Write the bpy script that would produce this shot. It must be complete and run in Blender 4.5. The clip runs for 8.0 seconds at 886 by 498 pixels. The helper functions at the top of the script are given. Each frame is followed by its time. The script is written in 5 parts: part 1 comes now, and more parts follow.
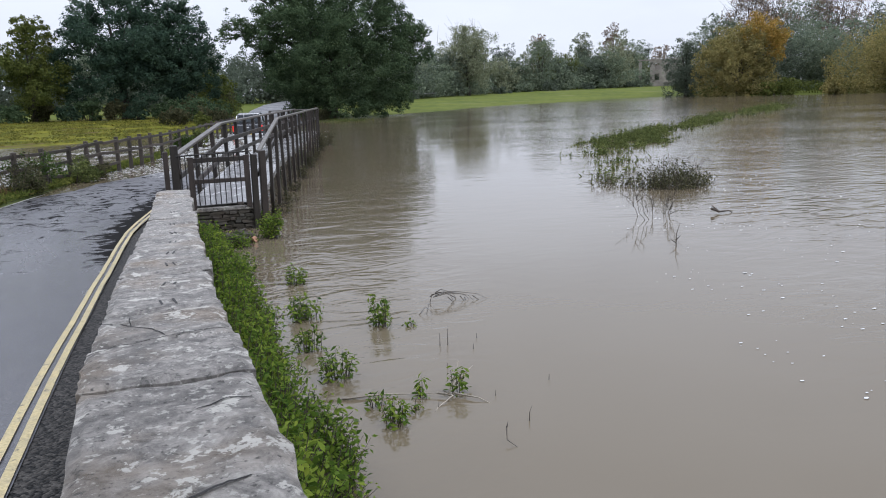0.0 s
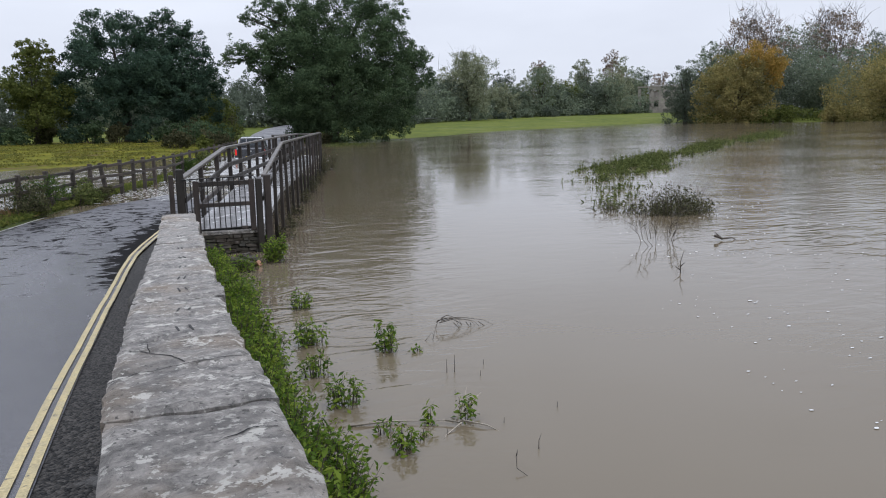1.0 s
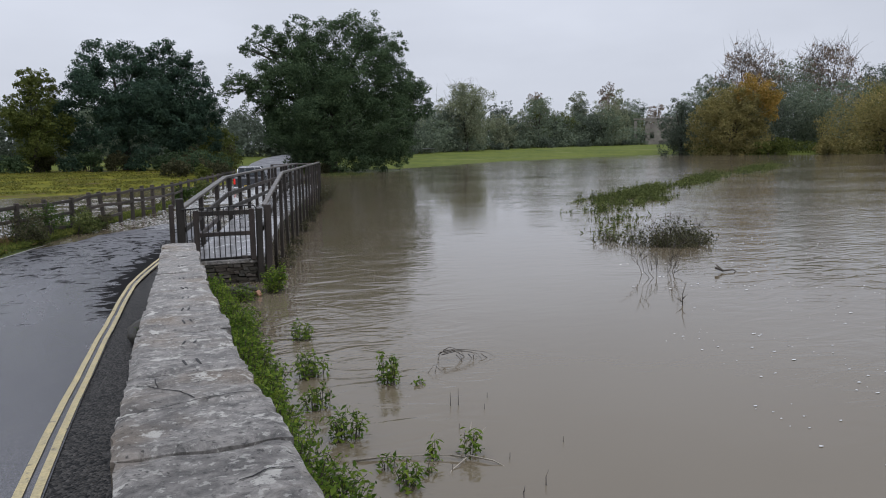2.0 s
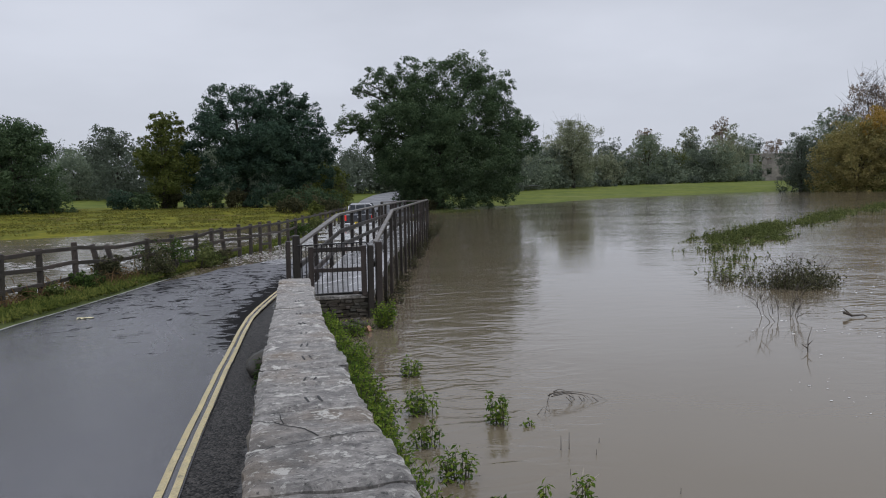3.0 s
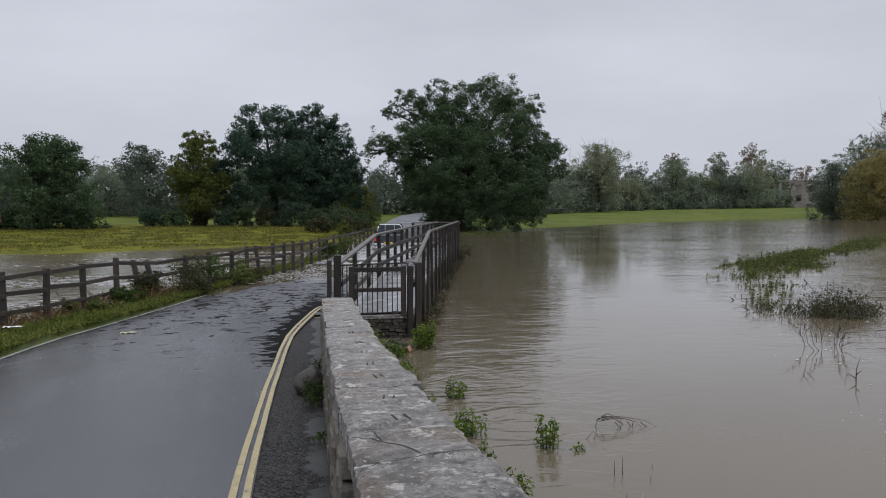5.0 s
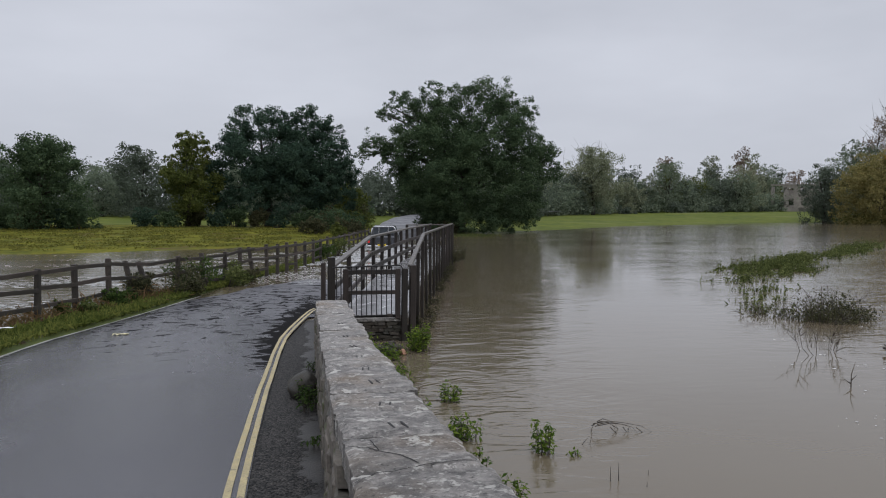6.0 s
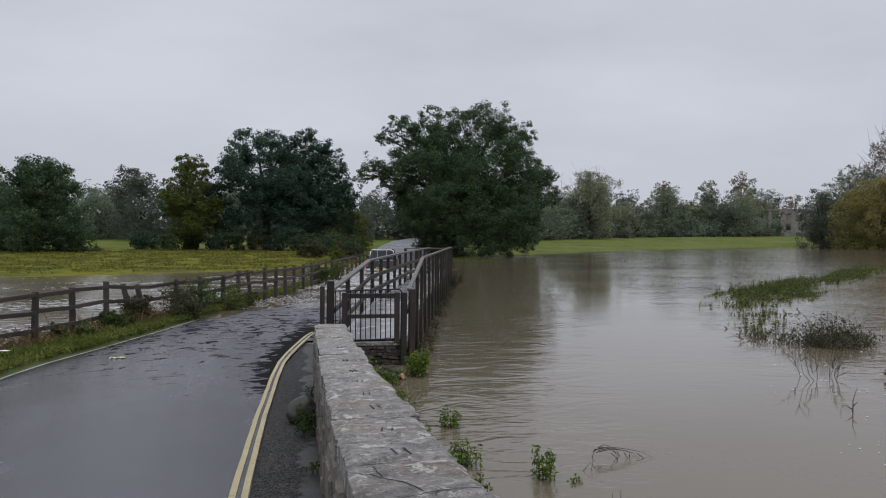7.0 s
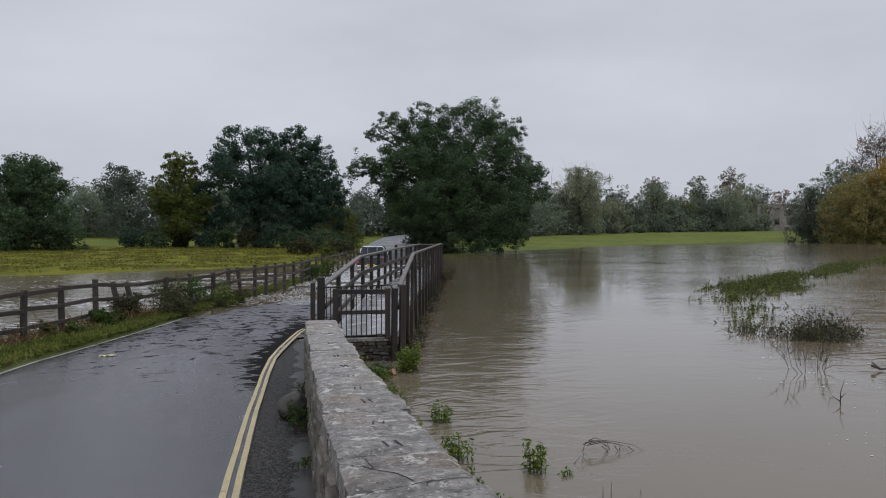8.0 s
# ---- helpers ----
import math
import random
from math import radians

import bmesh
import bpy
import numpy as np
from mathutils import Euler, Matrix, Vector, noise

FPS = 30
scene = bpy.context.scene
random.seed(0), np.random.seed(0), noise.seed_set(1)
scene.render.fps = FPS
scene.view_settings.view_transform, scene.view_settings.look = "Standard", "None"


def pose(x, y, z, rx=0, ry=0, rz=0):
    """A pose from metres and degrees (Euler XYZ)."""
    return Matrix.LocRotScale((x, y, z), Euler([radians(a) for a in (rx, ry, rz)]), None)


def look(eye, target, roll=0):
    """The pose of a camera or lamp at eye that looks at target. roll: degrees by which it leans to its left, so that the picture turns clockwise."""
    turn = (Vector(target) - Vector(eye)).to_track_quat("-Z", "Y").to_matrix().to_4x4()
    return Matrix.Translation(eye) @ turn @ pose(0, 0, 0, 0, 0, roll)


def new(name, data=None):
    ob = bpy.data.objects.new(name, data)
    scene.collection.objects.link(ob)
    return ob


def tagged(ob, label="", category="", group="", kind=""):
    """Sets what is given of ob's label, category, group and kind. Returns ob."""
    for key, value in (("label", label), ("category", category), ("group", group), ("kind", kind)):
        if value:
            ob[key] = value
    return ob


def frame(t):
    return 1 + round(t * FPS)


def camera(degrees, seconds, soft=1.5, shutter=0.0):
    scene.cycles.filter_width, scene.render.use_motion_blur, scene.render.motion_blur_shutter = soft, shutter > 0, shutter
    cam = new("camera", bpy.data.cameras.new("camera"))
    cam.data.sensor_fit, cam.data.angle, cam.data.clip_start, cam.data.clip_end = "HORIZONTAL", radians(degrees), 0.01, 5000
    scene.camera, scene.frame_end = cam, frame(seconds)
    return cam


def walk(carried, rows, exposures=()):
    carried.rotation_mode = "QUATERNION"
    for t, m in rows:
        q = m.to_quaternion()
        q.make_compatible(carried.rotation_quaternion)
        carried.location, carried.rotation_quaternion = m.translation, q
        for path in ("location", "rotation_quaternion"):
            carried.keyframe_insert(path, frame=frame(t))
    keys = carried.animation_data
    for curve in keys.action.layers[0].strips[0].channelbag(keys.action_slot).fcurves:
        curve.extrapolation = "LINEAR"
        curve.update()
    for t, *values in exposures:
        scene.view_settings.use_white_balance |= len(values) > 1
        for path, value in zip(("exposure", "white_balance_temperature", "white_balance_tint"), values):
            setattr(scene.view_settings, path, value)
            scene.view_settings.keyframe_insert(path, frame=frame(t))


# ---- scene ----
cam = camera(59.5, 8.0, soft=1.05)
PATH = [
    (0, (0.122, -0.703, 2.419), (0.744, 1.155, 2.019), -1.7),
    (0.5, (0.062, -0.69, 2.439), (0.682, 1.172, 2.054), -1.2),
    (1, (0.044, -0.688, 2.442), (0.673, 1.181, 2.103), -1.3),
    (2.3, (-0.024, -0.612, 2.461), (0.612, 1.269, 2.222), -0.8),
    (2.5, (-0.031, -0.618, 2.467), (0.546, 1.284, 2.247), -1.0),
    (3, (-0.069, -0.608, 2.485), (0.317, 1.348, 2.32), -1.1),
    (3.5, (-0.15, -0.638, 2.489), (0.142, 1.334, 2.331), -0.3),
    (4, (-0.246, -0.635, 2.489), (0.007, 1.343, 2.337), -0.1),
    (4.5, (-0.335, -0.615, 2.5), (-0.067, 1.363, 2.377), -0.4),
    (5, (-0.382, -0.621, 2.496), (-0.055, 1.349, 2.387), -0.2),
    (6.5, (-0.403, -0.54, 2.513), (-0.056, 1.427, 2.415), 0.2),
    (7, (-0.421, -0.543, 2.511), (-0.072, 1.426, 2.468), 0.3),
    (7.5, (-0.433, -0.546, 2.505), (-0.081, 1.422, 2.463), 0.2),
    (8, (-0.422, -0.563, 2.496), (-0.049, 1.401, 2.444), -0.0),
]
walk(cam, [(t, look(eye, target, roll)) for t, eye, target, roll in PATH],
     exposures=[(0, 0.7, 6150, 10), (0.5, 0.58, 6190, 10), (1.0, 0.53, 6220, 10), (1.8, 0.28, 6250, 10), (2.5, 0.18, 6270, 10), (3.5, 0.1, 6310, 10), (4.5, 0.08, 6350, 10), (8.0, 0.02, 6380, 10)])

# ---- light ----
SUN_DIR = (0.35, -0.55, 0.76)
world = bpy.data.worlds.new("overcast_sky")
world.use_nodes = True
scene.world = world
wn, wl = world.node_tree.nodes, world.node_tree.links
wn.clear()
w_out = wn.new("ShaderNodeOutputWorld")
w_bg = wn.new("ShaderNodeBackground")
w_sky = wn.new("ShaderNodeTexSky")
w_sky.sky_type, w_sky.sun_disc = "NISHITA", False
w_sky.sun_elevation, w_sky.sun_rotation = radians(49), radians(148)
w_map = wn.new("ShaderNodeMapping")
w_map.inputs["Scale"].default_value = (1.0, 1.0, 3.2)
w_co = wn.new("ShaderNodeTexCoord")
w_noise = wn.new("ShaderNodeTexNoise")
w_noise.inputs["Scale"].default_value, w_noise.inputs["Detail"].default_value = 1.7, 5.0
w_ramp = wn.new("ShaderNodeValToRGB")
w_ramp.color_ramp.elements[0].position, w_ramp.color_ramp.elements[1].position = 0.32, 0.72
w_ramp.color_ramp.elements[0].color = (4.55, 4.72, 5.25, 1)
w_ramp.color_ramp.elements[1].color = (6.1, 6.28, 6.9, 1)
w_mix = wn.new("ShaderNodeMix")
w_mix.data_type = "RGBA"
w_mix.inputs["Factor"].default_value = 0.97
wl.new(w_co.outputs["Generated"], w_map.inputs["Vector"])
wl.new(w_map.outputs["Vector"], w_noise.inputs["Vector"])
wl.new(w_noise.outputs["Fac"], w_ramp.inputs["Fac"])
wl.new(w_sky.outputs["Color"], w_mix.inputs["A"])
wl.new(w_ramp.outputs["Color"], w_mix.inputs["B"])
w_sep = wn.new("ShaderNodeSeparateXYZ")
w_high = wn.new("ShaderNodeMapRange")
w_high.interpolation_type = "SMOOTHSTEP"
w_high.inputs["From Min"].default_value, w_high.inputs["From Max"].default_value = 0.24, 0.8
w_high.inputs["To Min"].default_value, w_high.inputs["To Max"].default_value = 1.0, 2.3
w_mul = wn.new("ShaderNodeVectorMath")
w_mul.operation = "SCALE"
wl.new(w_co.outputs["Generated"], w_sep.inputs["Vector"])
wl.new(w_sep.outputs["Z"], w_high.inputs["Value"])
wl.new(w_mix.outputs["Result"], w_mul.inputs[0])
wl.new(w_high.outputs["Result"], w_mul.inputs["Scale"])
wl.new(w_mul.outputs["Vector"], w_bg.inputs["Color"])
w_bg.inputs["Strength"].default_value = 0.1
wl.new(w_bg.outputs["Background"], w_out.inputs["Surface"])
sun = new("sun", bpy.data.lights.new("sun", "SUN"))
sun.data.energy, sun.data.angle, sun.data.color = 0.5, radians(40), (1.0, 0.97, 0.93)
sun.matrix_world = look((0, 0, 60), (-SUN_DIR[0] * 60, -SUN_DIR[1] * 60, 60 - SUN_DIR[2] * 60))

# ---- materials ----


def material(name, dark, light, scale=3.0, rough=(0.7, 0.9), bump=0.3, grain=40.0, stretch=(1, 1, 1), spec=0.4, metal=0.0, blotch=None,
             blotch_scale=1.5, blotch_at=0.58, island=0.0, per_object=0.0, depth=0.01, low=0.35, high=0.68, fine_share=0.35):
    """A surface with large and fine variation, an optional patchy third colour, and relief."""
    m = bpy.data.materials.new(name)
    m.use_nodes = True
    n, l = m.node_tree.nodes, m.node_tree.links
    b = n["Principled BSDF"]
    co = n.new("ShaderNodeTexCoord")
    mp = n.new("ShaderNodeMapping")
    mp.inputs["Scale"].default_value = stretch
    geo = n.new("ShaderNodeNewGeometry")
    l.new(geo.outputs["Position"], mp.inputs["Vector"])
    big = n.new("ShaderNodeTexNoise")
    big.inputs["Scale"].default_value, big.inputs["Detail"].default_value, big.inputs["Roughness"].default_value = scale, 6.0, 0.62
    fine = n.new("ShaderNodeTexNoise")
    fine.inputs["Scale"].default_value, fine.inputs["Detail"].default_value = grain, 4.0
    for t in (big, fine):
        l.new(mp.outputs["Vector"], t.inputs["Vector"])
    both = n.new("ShaderNodeMix")
    both.data_type = "FLOAT"
    both.inputs["Factor"].default_value = fine_share
    l.new(big.outputs["Fac"], both.inputs["A"])
    l.new(fine.outputs["Fac"], both.inputs["B"])
    ramp = n.new("ShaderNodeValToRGB")
    ramp.color_ramp.elements[0].position, ramp.color_ramp.elements[1].position = low, high
    ramp.color_ramp.elements[0].color, ramp.color_ramp.elements[1].color = (*dark, 1), (*light, 1)
    l.new(both.outputs["Result"], ramp.inputs["Fac"])
    color = ramp.outputs["Color"]
    if blotch:
        spot = n.new("ShaderNodeTexNoise")
        spot.inputs["Scale"].default_value, spot.inputs["Detail"].default_value, spot.inputs["Roughness"].default_value = blotch_scale, 7.0, 0.6
        l.new(mp.outputs["Vector"], spot.inputs["Vector"])
        edge = n.new("ShaderNodeMapRange")
        edge.inputs["From Min"].default_value, edge.inputs["From Max"].default_value = blotch_at, blotch_at + 0.05
        l.new(spot.outputs["Fac"], edge.inputs["Value"])
        mix = n.new("ShaderNodeMix")
        mix.data_type = "RGBA"
        l.new(edge.outputs["Result"], mix.inputs["Factor"])
        l.new(color, mix.inputs["A"])
        mix.inputs["B"].default_value = (*blotch, 1)
        color = mix.outputs["Result"]
    if island or per_object:
        hsv = n.new("ShaderNodeHueSaturation")
        rnd = geo.outputs["Random Per Island"] if island else n.new("ShaderNodeObjectInfo").outputs["Random"]
        amount = island or per_object
        mr = n.new("ShaderNodeMapRange")
        mr.inputs["To Min"].default_value, mr.inputs["To Max"].default_value = 1 - amount, 1 + amount
        l.new(rnd, mr.inputs["Value"])
        l.new(mr.outputs["Result"], hsv.inputs["Value"])
        hm = n.new("ShaderNodeMapRange")
        hm.inputs["To Min"].default_value, hm.inputs["To Max"].default_value = 0.5 + amount * 0.05, 0.5 - amount * 0.05
        l.new(rnd, hm.inputs["Value"])
        l.new(hm.outputs["Result"], hsv.inputs["Hue"])
        l.new(color, hsv.inputs["Color"])
        color = hsv.outputs["Color"]
    l.new(color, b.inputs["Base Color"])
    rr = n.new("ShaderNodeMapRange")
    rr.inputs["From Min"].default_value, rr.inputs["From Max"].default_value = 0.35, 0.65
    rr.inputs["To Min"].default_value, rr.inputs["To Max"].default_value = rough
    l.new(big.outputs["Fac"], rr.inputs["Value"])
    l.new(rr.outputs["Result"], b.inputs["Roughness"])
    b.inputs["Specular IOR Level"].default_value, b.inputs["Metallic"].default_value = spec, metal
    if bump:
        bp = n.new("ShaderNodeBump")
        bp.inputs["Strength"].default_value, bp.inputs["Distance"].default_value = bump, depth
        l.new(both.outputs["Result"], bp.inputs["Height"])
        l.new(bp.outputs["Normal"], b.inputs["Normal"])
    return m


def foliage(name, dark, light, vary=0.35):
    m = material(name, dark, light, scale=0.5, grain=3.0, rough=(0.7, 0.9), bump=0.0, spec=0.1, island=vary)
    n, l = m.node_tree.nodes, m.node_tree.links
    b = n["Principled BSDF"]
    thin = n.new("ShaderNodeBsdfTranslucent")
    l.new(b.inputs["Base Color"].links[0].from_socket, thin.inputs["Color"])
    mix = n.new("ShaderNodeMixShader")
    mix.inputs["Fac"].default_value = 0.42
    l.new(b.outputs["BSDF"], mix.inputs[1])
    l.new(thin.outputs["BSDF"], mix.inputs[2])
    l.new(mix.outputs["Shader"], n["Material Output"].inputs["Surface"])
    return m


def plain(name, color, rough=0.5, metal=0.0, glow=0.0):
    m = bpy.data.materials.new(name)
    m.use_nodes = True
    b = m.node_tree.nodes["Principled BSDF"]
    b.inputs["Base Color"].default_value = (*color, 1)
    b.inputs["Roughness"].default_value, b.inputs["Metallic"].default_value = rough, metal
    if glow:
        b.inputs["Emission Color"].default_value, b.inputs["Emission Strength"].default_value = (*color, 1), glow
    return m


def water_material():
    """Silty flood water: brown body under a rippled surface."""
    m = bpy.data.materials.new("flood_water")
    m.use_nodes = True
    n, l = m.node_tree.nodes, m.node_tree.links
    b = n["Principled BSDF"]
    b.inputs["IOR"].default_value = 1.42
    geo = n.new("ShaderNodeNewGeometry")
    silt = n.new("ShaderNodeTexNoise")
    silt.inputs["Scale"].default_value, silt.inputs["Detail"].default_value = 0.12, 3.0
    ramp = n.new("ShaderNodeValToRGB")
    ramp.color_ramp.elements[0].color, ramp.color_ramp.elements[1].color = (0.104, 0.077, 0.042, 1), (0.142, 0.121, 0.09, 1)
    l.new(geo.outputs["Position"], silt.inputs["Vector"])
    l.new(silt.outputs["Fac"], ramp.inputs["Fac"])
    l.new(ramp.outputs["Color"], b.inputs["Base Color"])
    total = None
    for scale, stretch, weight, warp in ((0.6, (0.8, 1.2, 22), 1.0, 1.0), (1.7, (0.65, 1.35, -14), 1.0, 1.4), (4.2, (0.6, 1.4, 24), 0.26, 1.2), (11.0, (0.7, 1.3, 4), 0.05, 0.6)):
        mp = n.new("ShaderNodeMapping")
        mp.inputs["Scale"].default_value, mp.inputs["Rotation"].default_value = (stretch[0], stretch[1], 1), (0, 0, radians(stretch[2]))
        l.new(geo.outputs["Position"], mp.inputs["Vector"])
        t = n.new("ShaderNodeTexNoise")
        t.inputs["Scale"].default_value, t.inputs["Detail"].default_value, t.inputs["Distortion"].default_value = scale, 2.0, warp
        l.new(mp.outputs["Vector"], t.inputs["Vector"])
        mul = n.new("ShaderNodeMath")
        mul.operation = "MULTIPLY_ADD"
        mul.inputs[1].default_value = weight
        l.new(t.outputs["Fac"], mul.inputs[0])
        if total:
            l.new(total, mul.inputs[2])
        else:
            mul.inputs[2].default_value = 0.0
        total = mul.outputs[0]
    calm = n.new("ShaderNodeTexNoise")
    calm.inputs["Scale"].default_value, calm.inputs["Detail"].default_value = 0.16, 2.0
    l.new(geo.outputs["Position"], calm.inputs["Vector"])
    cr = n.new("ShaderNodeMapRange")
    cr.inputs["From Min"].default_value, cr.inputs["From Max"].default_value = 0.38, 0.62
    cr.inputs["To Min"].default_value, cr.inputs["To Max"].default_value = 0.45, 1.0
    l.new(calm.outputs["Fac"], cr.inputs["Value"])
    amp = n.new("ShaderNodeMath")
    amp.operation = "MULTIPLY"
    l.new(total, amp.inputs[0])
    l.new(cr.outputs["Result"], amp.inputs[1])
    # swirling along the footbridge, slack in the middle, and rough in the main current past the reeds
    axis = n.new("ShaderNodeVectorMath")
    axis.operation = "DOT_PRODUCT"
    axis.inputs[1].default_value = (1.0, -0.3, 0.0)
    l.new(geo.outputs["Position"], axis.inputs[0])
    swirl = n.new("ShaderNodeMapRange")
    swirl.inputs["From Min"].default_value, swirl.inputs["From Max"].default_value = 0.0, 1.3
    swirl.inputs["To Min"].default_value, swirl.inputs["To Max"].default_value = 0.75, 0.0
    current = n.new("ShaderNodeMapRange")
    current.inputs["From Min"].default_value, current.inputs["From Max"].default_value = 3.6, 7.0
    current.inputs["To Min"].default_value, current.inputs["To Max"].default_value = 0.13, 1.0
    for q in (swirl, current):
        l.new(axis.outputs["Value"], q.inputs["Value"])
    run = n.new("ShaderNodeMath")
    run.operation = "ADD"
    l.new(swirl.outputs["Result"], run.inputs[0])
    l.new(current.outputs["Result"], run.inputs[1])
    amp2 = n.new("ShaderNodeMath")
    amp2.operation = "MULTIPLY"
    l.new(amp.outputs[0], amp2.inputs[0])
    l.new(run.outputs[0], amp2.inputs[1])
    # and choppy where it pours across the lane and the field
    side = n.new("ShaderNodeVectorMath")
    side.operation = "DOT_PRODUCT"
    side.inputs[1].default_value = (1.0, -0.13, 0.0)
    l.new(geo.outputs["Position"], side.inputs[0])
    chop = n.new("ShaderNodeMapRange")
    chop.inputs["From Min"].default_value, chop.inputs["From Max"].default_value = -3.0, -0.5
    chop.inputs["To Min"].default_value, chop.inputs["To Max"].default_value = 1.5, 1.0
    l.new(side.outputs["Value"], chop.inputs["Value"])
    amp3 = n.new("ShaderNodeMath")
    amp3.operation = "MULTIPLY"
    l.new(amp2.outputs[0], amp3.inputs[0])
    l.new(chop.outputs["Result"], amp3.inputs[1])
    bp = n.new("ShaderNodeBump")
    bp.inputs["Strength"].default_value, bp.inputs["Distance"].default_value = 1.0, 0.026
    l.new(amp3.outputs[0], bp.inputs["Height"])
    l.new(bp.outputs["Normal"], b.inputs["Normal"])
    # wavelets too fine to tell apart: broken by the lane, gentler by the wall, in long wind-blown streaks
    mp = n.new("ShaderNodeMapping")
    mp.inputs["Scale"].default_value, mp.inputs["Rotation"].default_value = (0.03, 0.16, 1), (0, 0, radians(-14))
    l.new(geo.outputs["Position"], mp.inputs["Vector"])
    gust = n.new("ShaderNodeTexNoise")
    gust.inputs["Scale"].default_value, gust.inputs["Detail"].default_value = 1.0, 4.0
    l.new(mp.outputs["Vector"], gust.inputs["Vector"])
    fret = n.new("ShaderNodeMapRange")
    fret.inputs["From Min"].default_value, fret.inputs["From Max"].default_value = 0.42, 0.58
    fret.inputs["To Min"].default_value, fret.inputs["To Max"].default_value = 0.03, 0.1
    l.new(gust.outputs["Fac"], fret.inputs["Value"])
    wild = n.new("ShaderNodeMapRange")
    wild.inputs["From Min"].default_value, wild.inputs["From Max"].default_value = -3.0, -0.5
    wild.inputs["To Min"].default_value, wild.inputs["To Max"].default_value = 0.05, 0.0
    l.new(side.outputs["Value"], wild.inputs["Value"])
    rough = n.new("ShaderNodeMath")
    rough.operation = "ADD"
    l.new(fret.outputs["Result"], rough.inputs[0])
    l.new(wild.outputs["Result"], rough.inputs[1])
    l.new(rough.outputs[0], b.inputs["Roughness"])
    return m


def road_material():
    """Wet lane: a smooth film of water, broken by ragged coarse dark wear along the gutter line and towards the flood."""
    m = bpy.data.materials.new("wet_asphalt")
    m.use_nodes = True
    n, l = m.node_tree.nodes, m.node_tree.links
    b = n["Principled BSDF"]
    geo = n.new("ShaderNodeNewGeometry")
    uv = n.new("ShaderNodeUVMap")
    uv.uv_map = "lane"
    lane = n.new("ShaderNodeSeparateXYZ")
    l.new(uv.outputs["UV"], lane.inputs["Vector"])

    def tex(scale, detail, rough=0.6, stretch=(1, 1, 1), warp=0.0):
        mp = n.new("ShaderNodeMapping")
        mp.inputs["Scale"].default_value = stretch
        l.new(geo.outputs["Position"], mp.inputs["Vector"])
        t = n.new("ShaderNodeTexNoise")
        t.inputs["Scale"].default_value, t.inputs["Detail"].default_value = scale, detail
        t.inputs["Roughness"].default_value, t.inputs["Distortion"].default_value = rough, warp
        l.new(mp.outputs["Vector"], t.inputs["Vector"])
        return t.outputs["Fac"]

    def span(value, a, c, lo=0.0, hi=1.0):
        r = n.new("ShaderNodeMapRange")
        r.inputs["From Min"].default_value, r.inputs["From Max"].default_value = a, c
        r.inputs["To Min"].default_value, r.inputs["To Max"].default_value = lo, hi
        l.new(value, r.inputs["Value"])
        return r.outputs["Result"]

    def calc(op, a, c):
        k = n.new("ShaderNodeMath")
        k.operation = op
        for i, q in enumerate((a, c)):
            if isinstance(q, float):
                k.inputs[i].default_value = q
            else:
                l.new(q, k.inputs[i])
        return k.outputs[0]

    def blend(fac, a, c):
        x = n.new("ShaderNodeMix")
        x.data_type = "RGBA"
        l.new(fac, x.inputs["Factor"])
        for key, q in (("A", a), ("B", c)):
            if isinstance(q, tuple):
                x.inputs[key].default_value = (*q, 1)
            else:
                l.new(q, x.inputs[key])
        return x.outputs["Result"]

    fine, broad = tex(60, 5, 0.7), tex(0.55, 5, 0.6, (1, 0.5, 1), 0.6)
    base = blend(span(fine, 0.38, 0.62), (0.026, 0.025, 0.031), (0.076, 0.073, 0.084))
    base = blend(span(broad, 0.45, 0.65, 0.0, 0.5), base, (0.062, 0.06, 0.062))
    # how far the wear reaches: a ragged band beside the yellow lines, then all over towards the water
    band = calc("MULTIPLY", span(lane.outputs["X"], -0.75, -0.16), span(lane.outputs["X"], -0.11, -0.15))
    band = calc("MULTIPLY", band, calc("MULTIPLY", span(lane.outputs["Y"], 10.2, 12.5), span(lane.outputs["Y"], 22.0, 17.0)))
    low = calc("MULTIPLY", span(lane.outputs["Y"], 11.0, 19.0), span(lane.outputs["Y"], 31.0, 21.0))
    reach = calc("ADD", calc("MULTIPLY", band, 0.27), calc("MULTIPLY", low, 0.125))
    reach = calc("ADD", reach, span(lane.outputs["Y"], 7.0, 12.0, -0.08, 0.0))
    worn = calc("ADD", tex(3.4, 10, 0.68, (0.8, 0.9, 1), 0.9), reach)
    worn = span(worn, 0.625, 0.68)
    color = blend(worn, base, blend(span(fine, 0.35, 0.65), (0.003, 0.003, 0.003), (0.016, 0.015, 0.015)))
    l.new(color, b.inputs["Base Color"])
    wet = span(tex(0.8, 6, 0.62, (1.0, 0.35, 1), 0.8), 0.36, 0.66, 0.06, 0.3)
    wet = calc("ADD", wet, span(lane.outputs["Y"], 13.0, 22.0, 0.0, 0.22))
    l.new(calc("MAXIMUM", wet, calc("MULTIPLY", worn, 0.8)), b.inputs["Roughness"])
    l.new(span(worn, 0.0, 1.0, 0.75, 0.04), b.inputs["Specular IOR Level"])
    bp = n.new("ShaderNodeBump")
    bp.inputs["Strength"].default_value, bp.inputs["Distance"].default_value = 0.3, 0.01
    l.new(calc("ADD", fine, calc("MULTIPLY", tex(4.5, 4, 0.6, (0.6, 1.4, 1)), 0.8)), bp.inputs["Height"])
    l.new(bp.outputs["Normal"], b.inputs["Normal"])
    return m


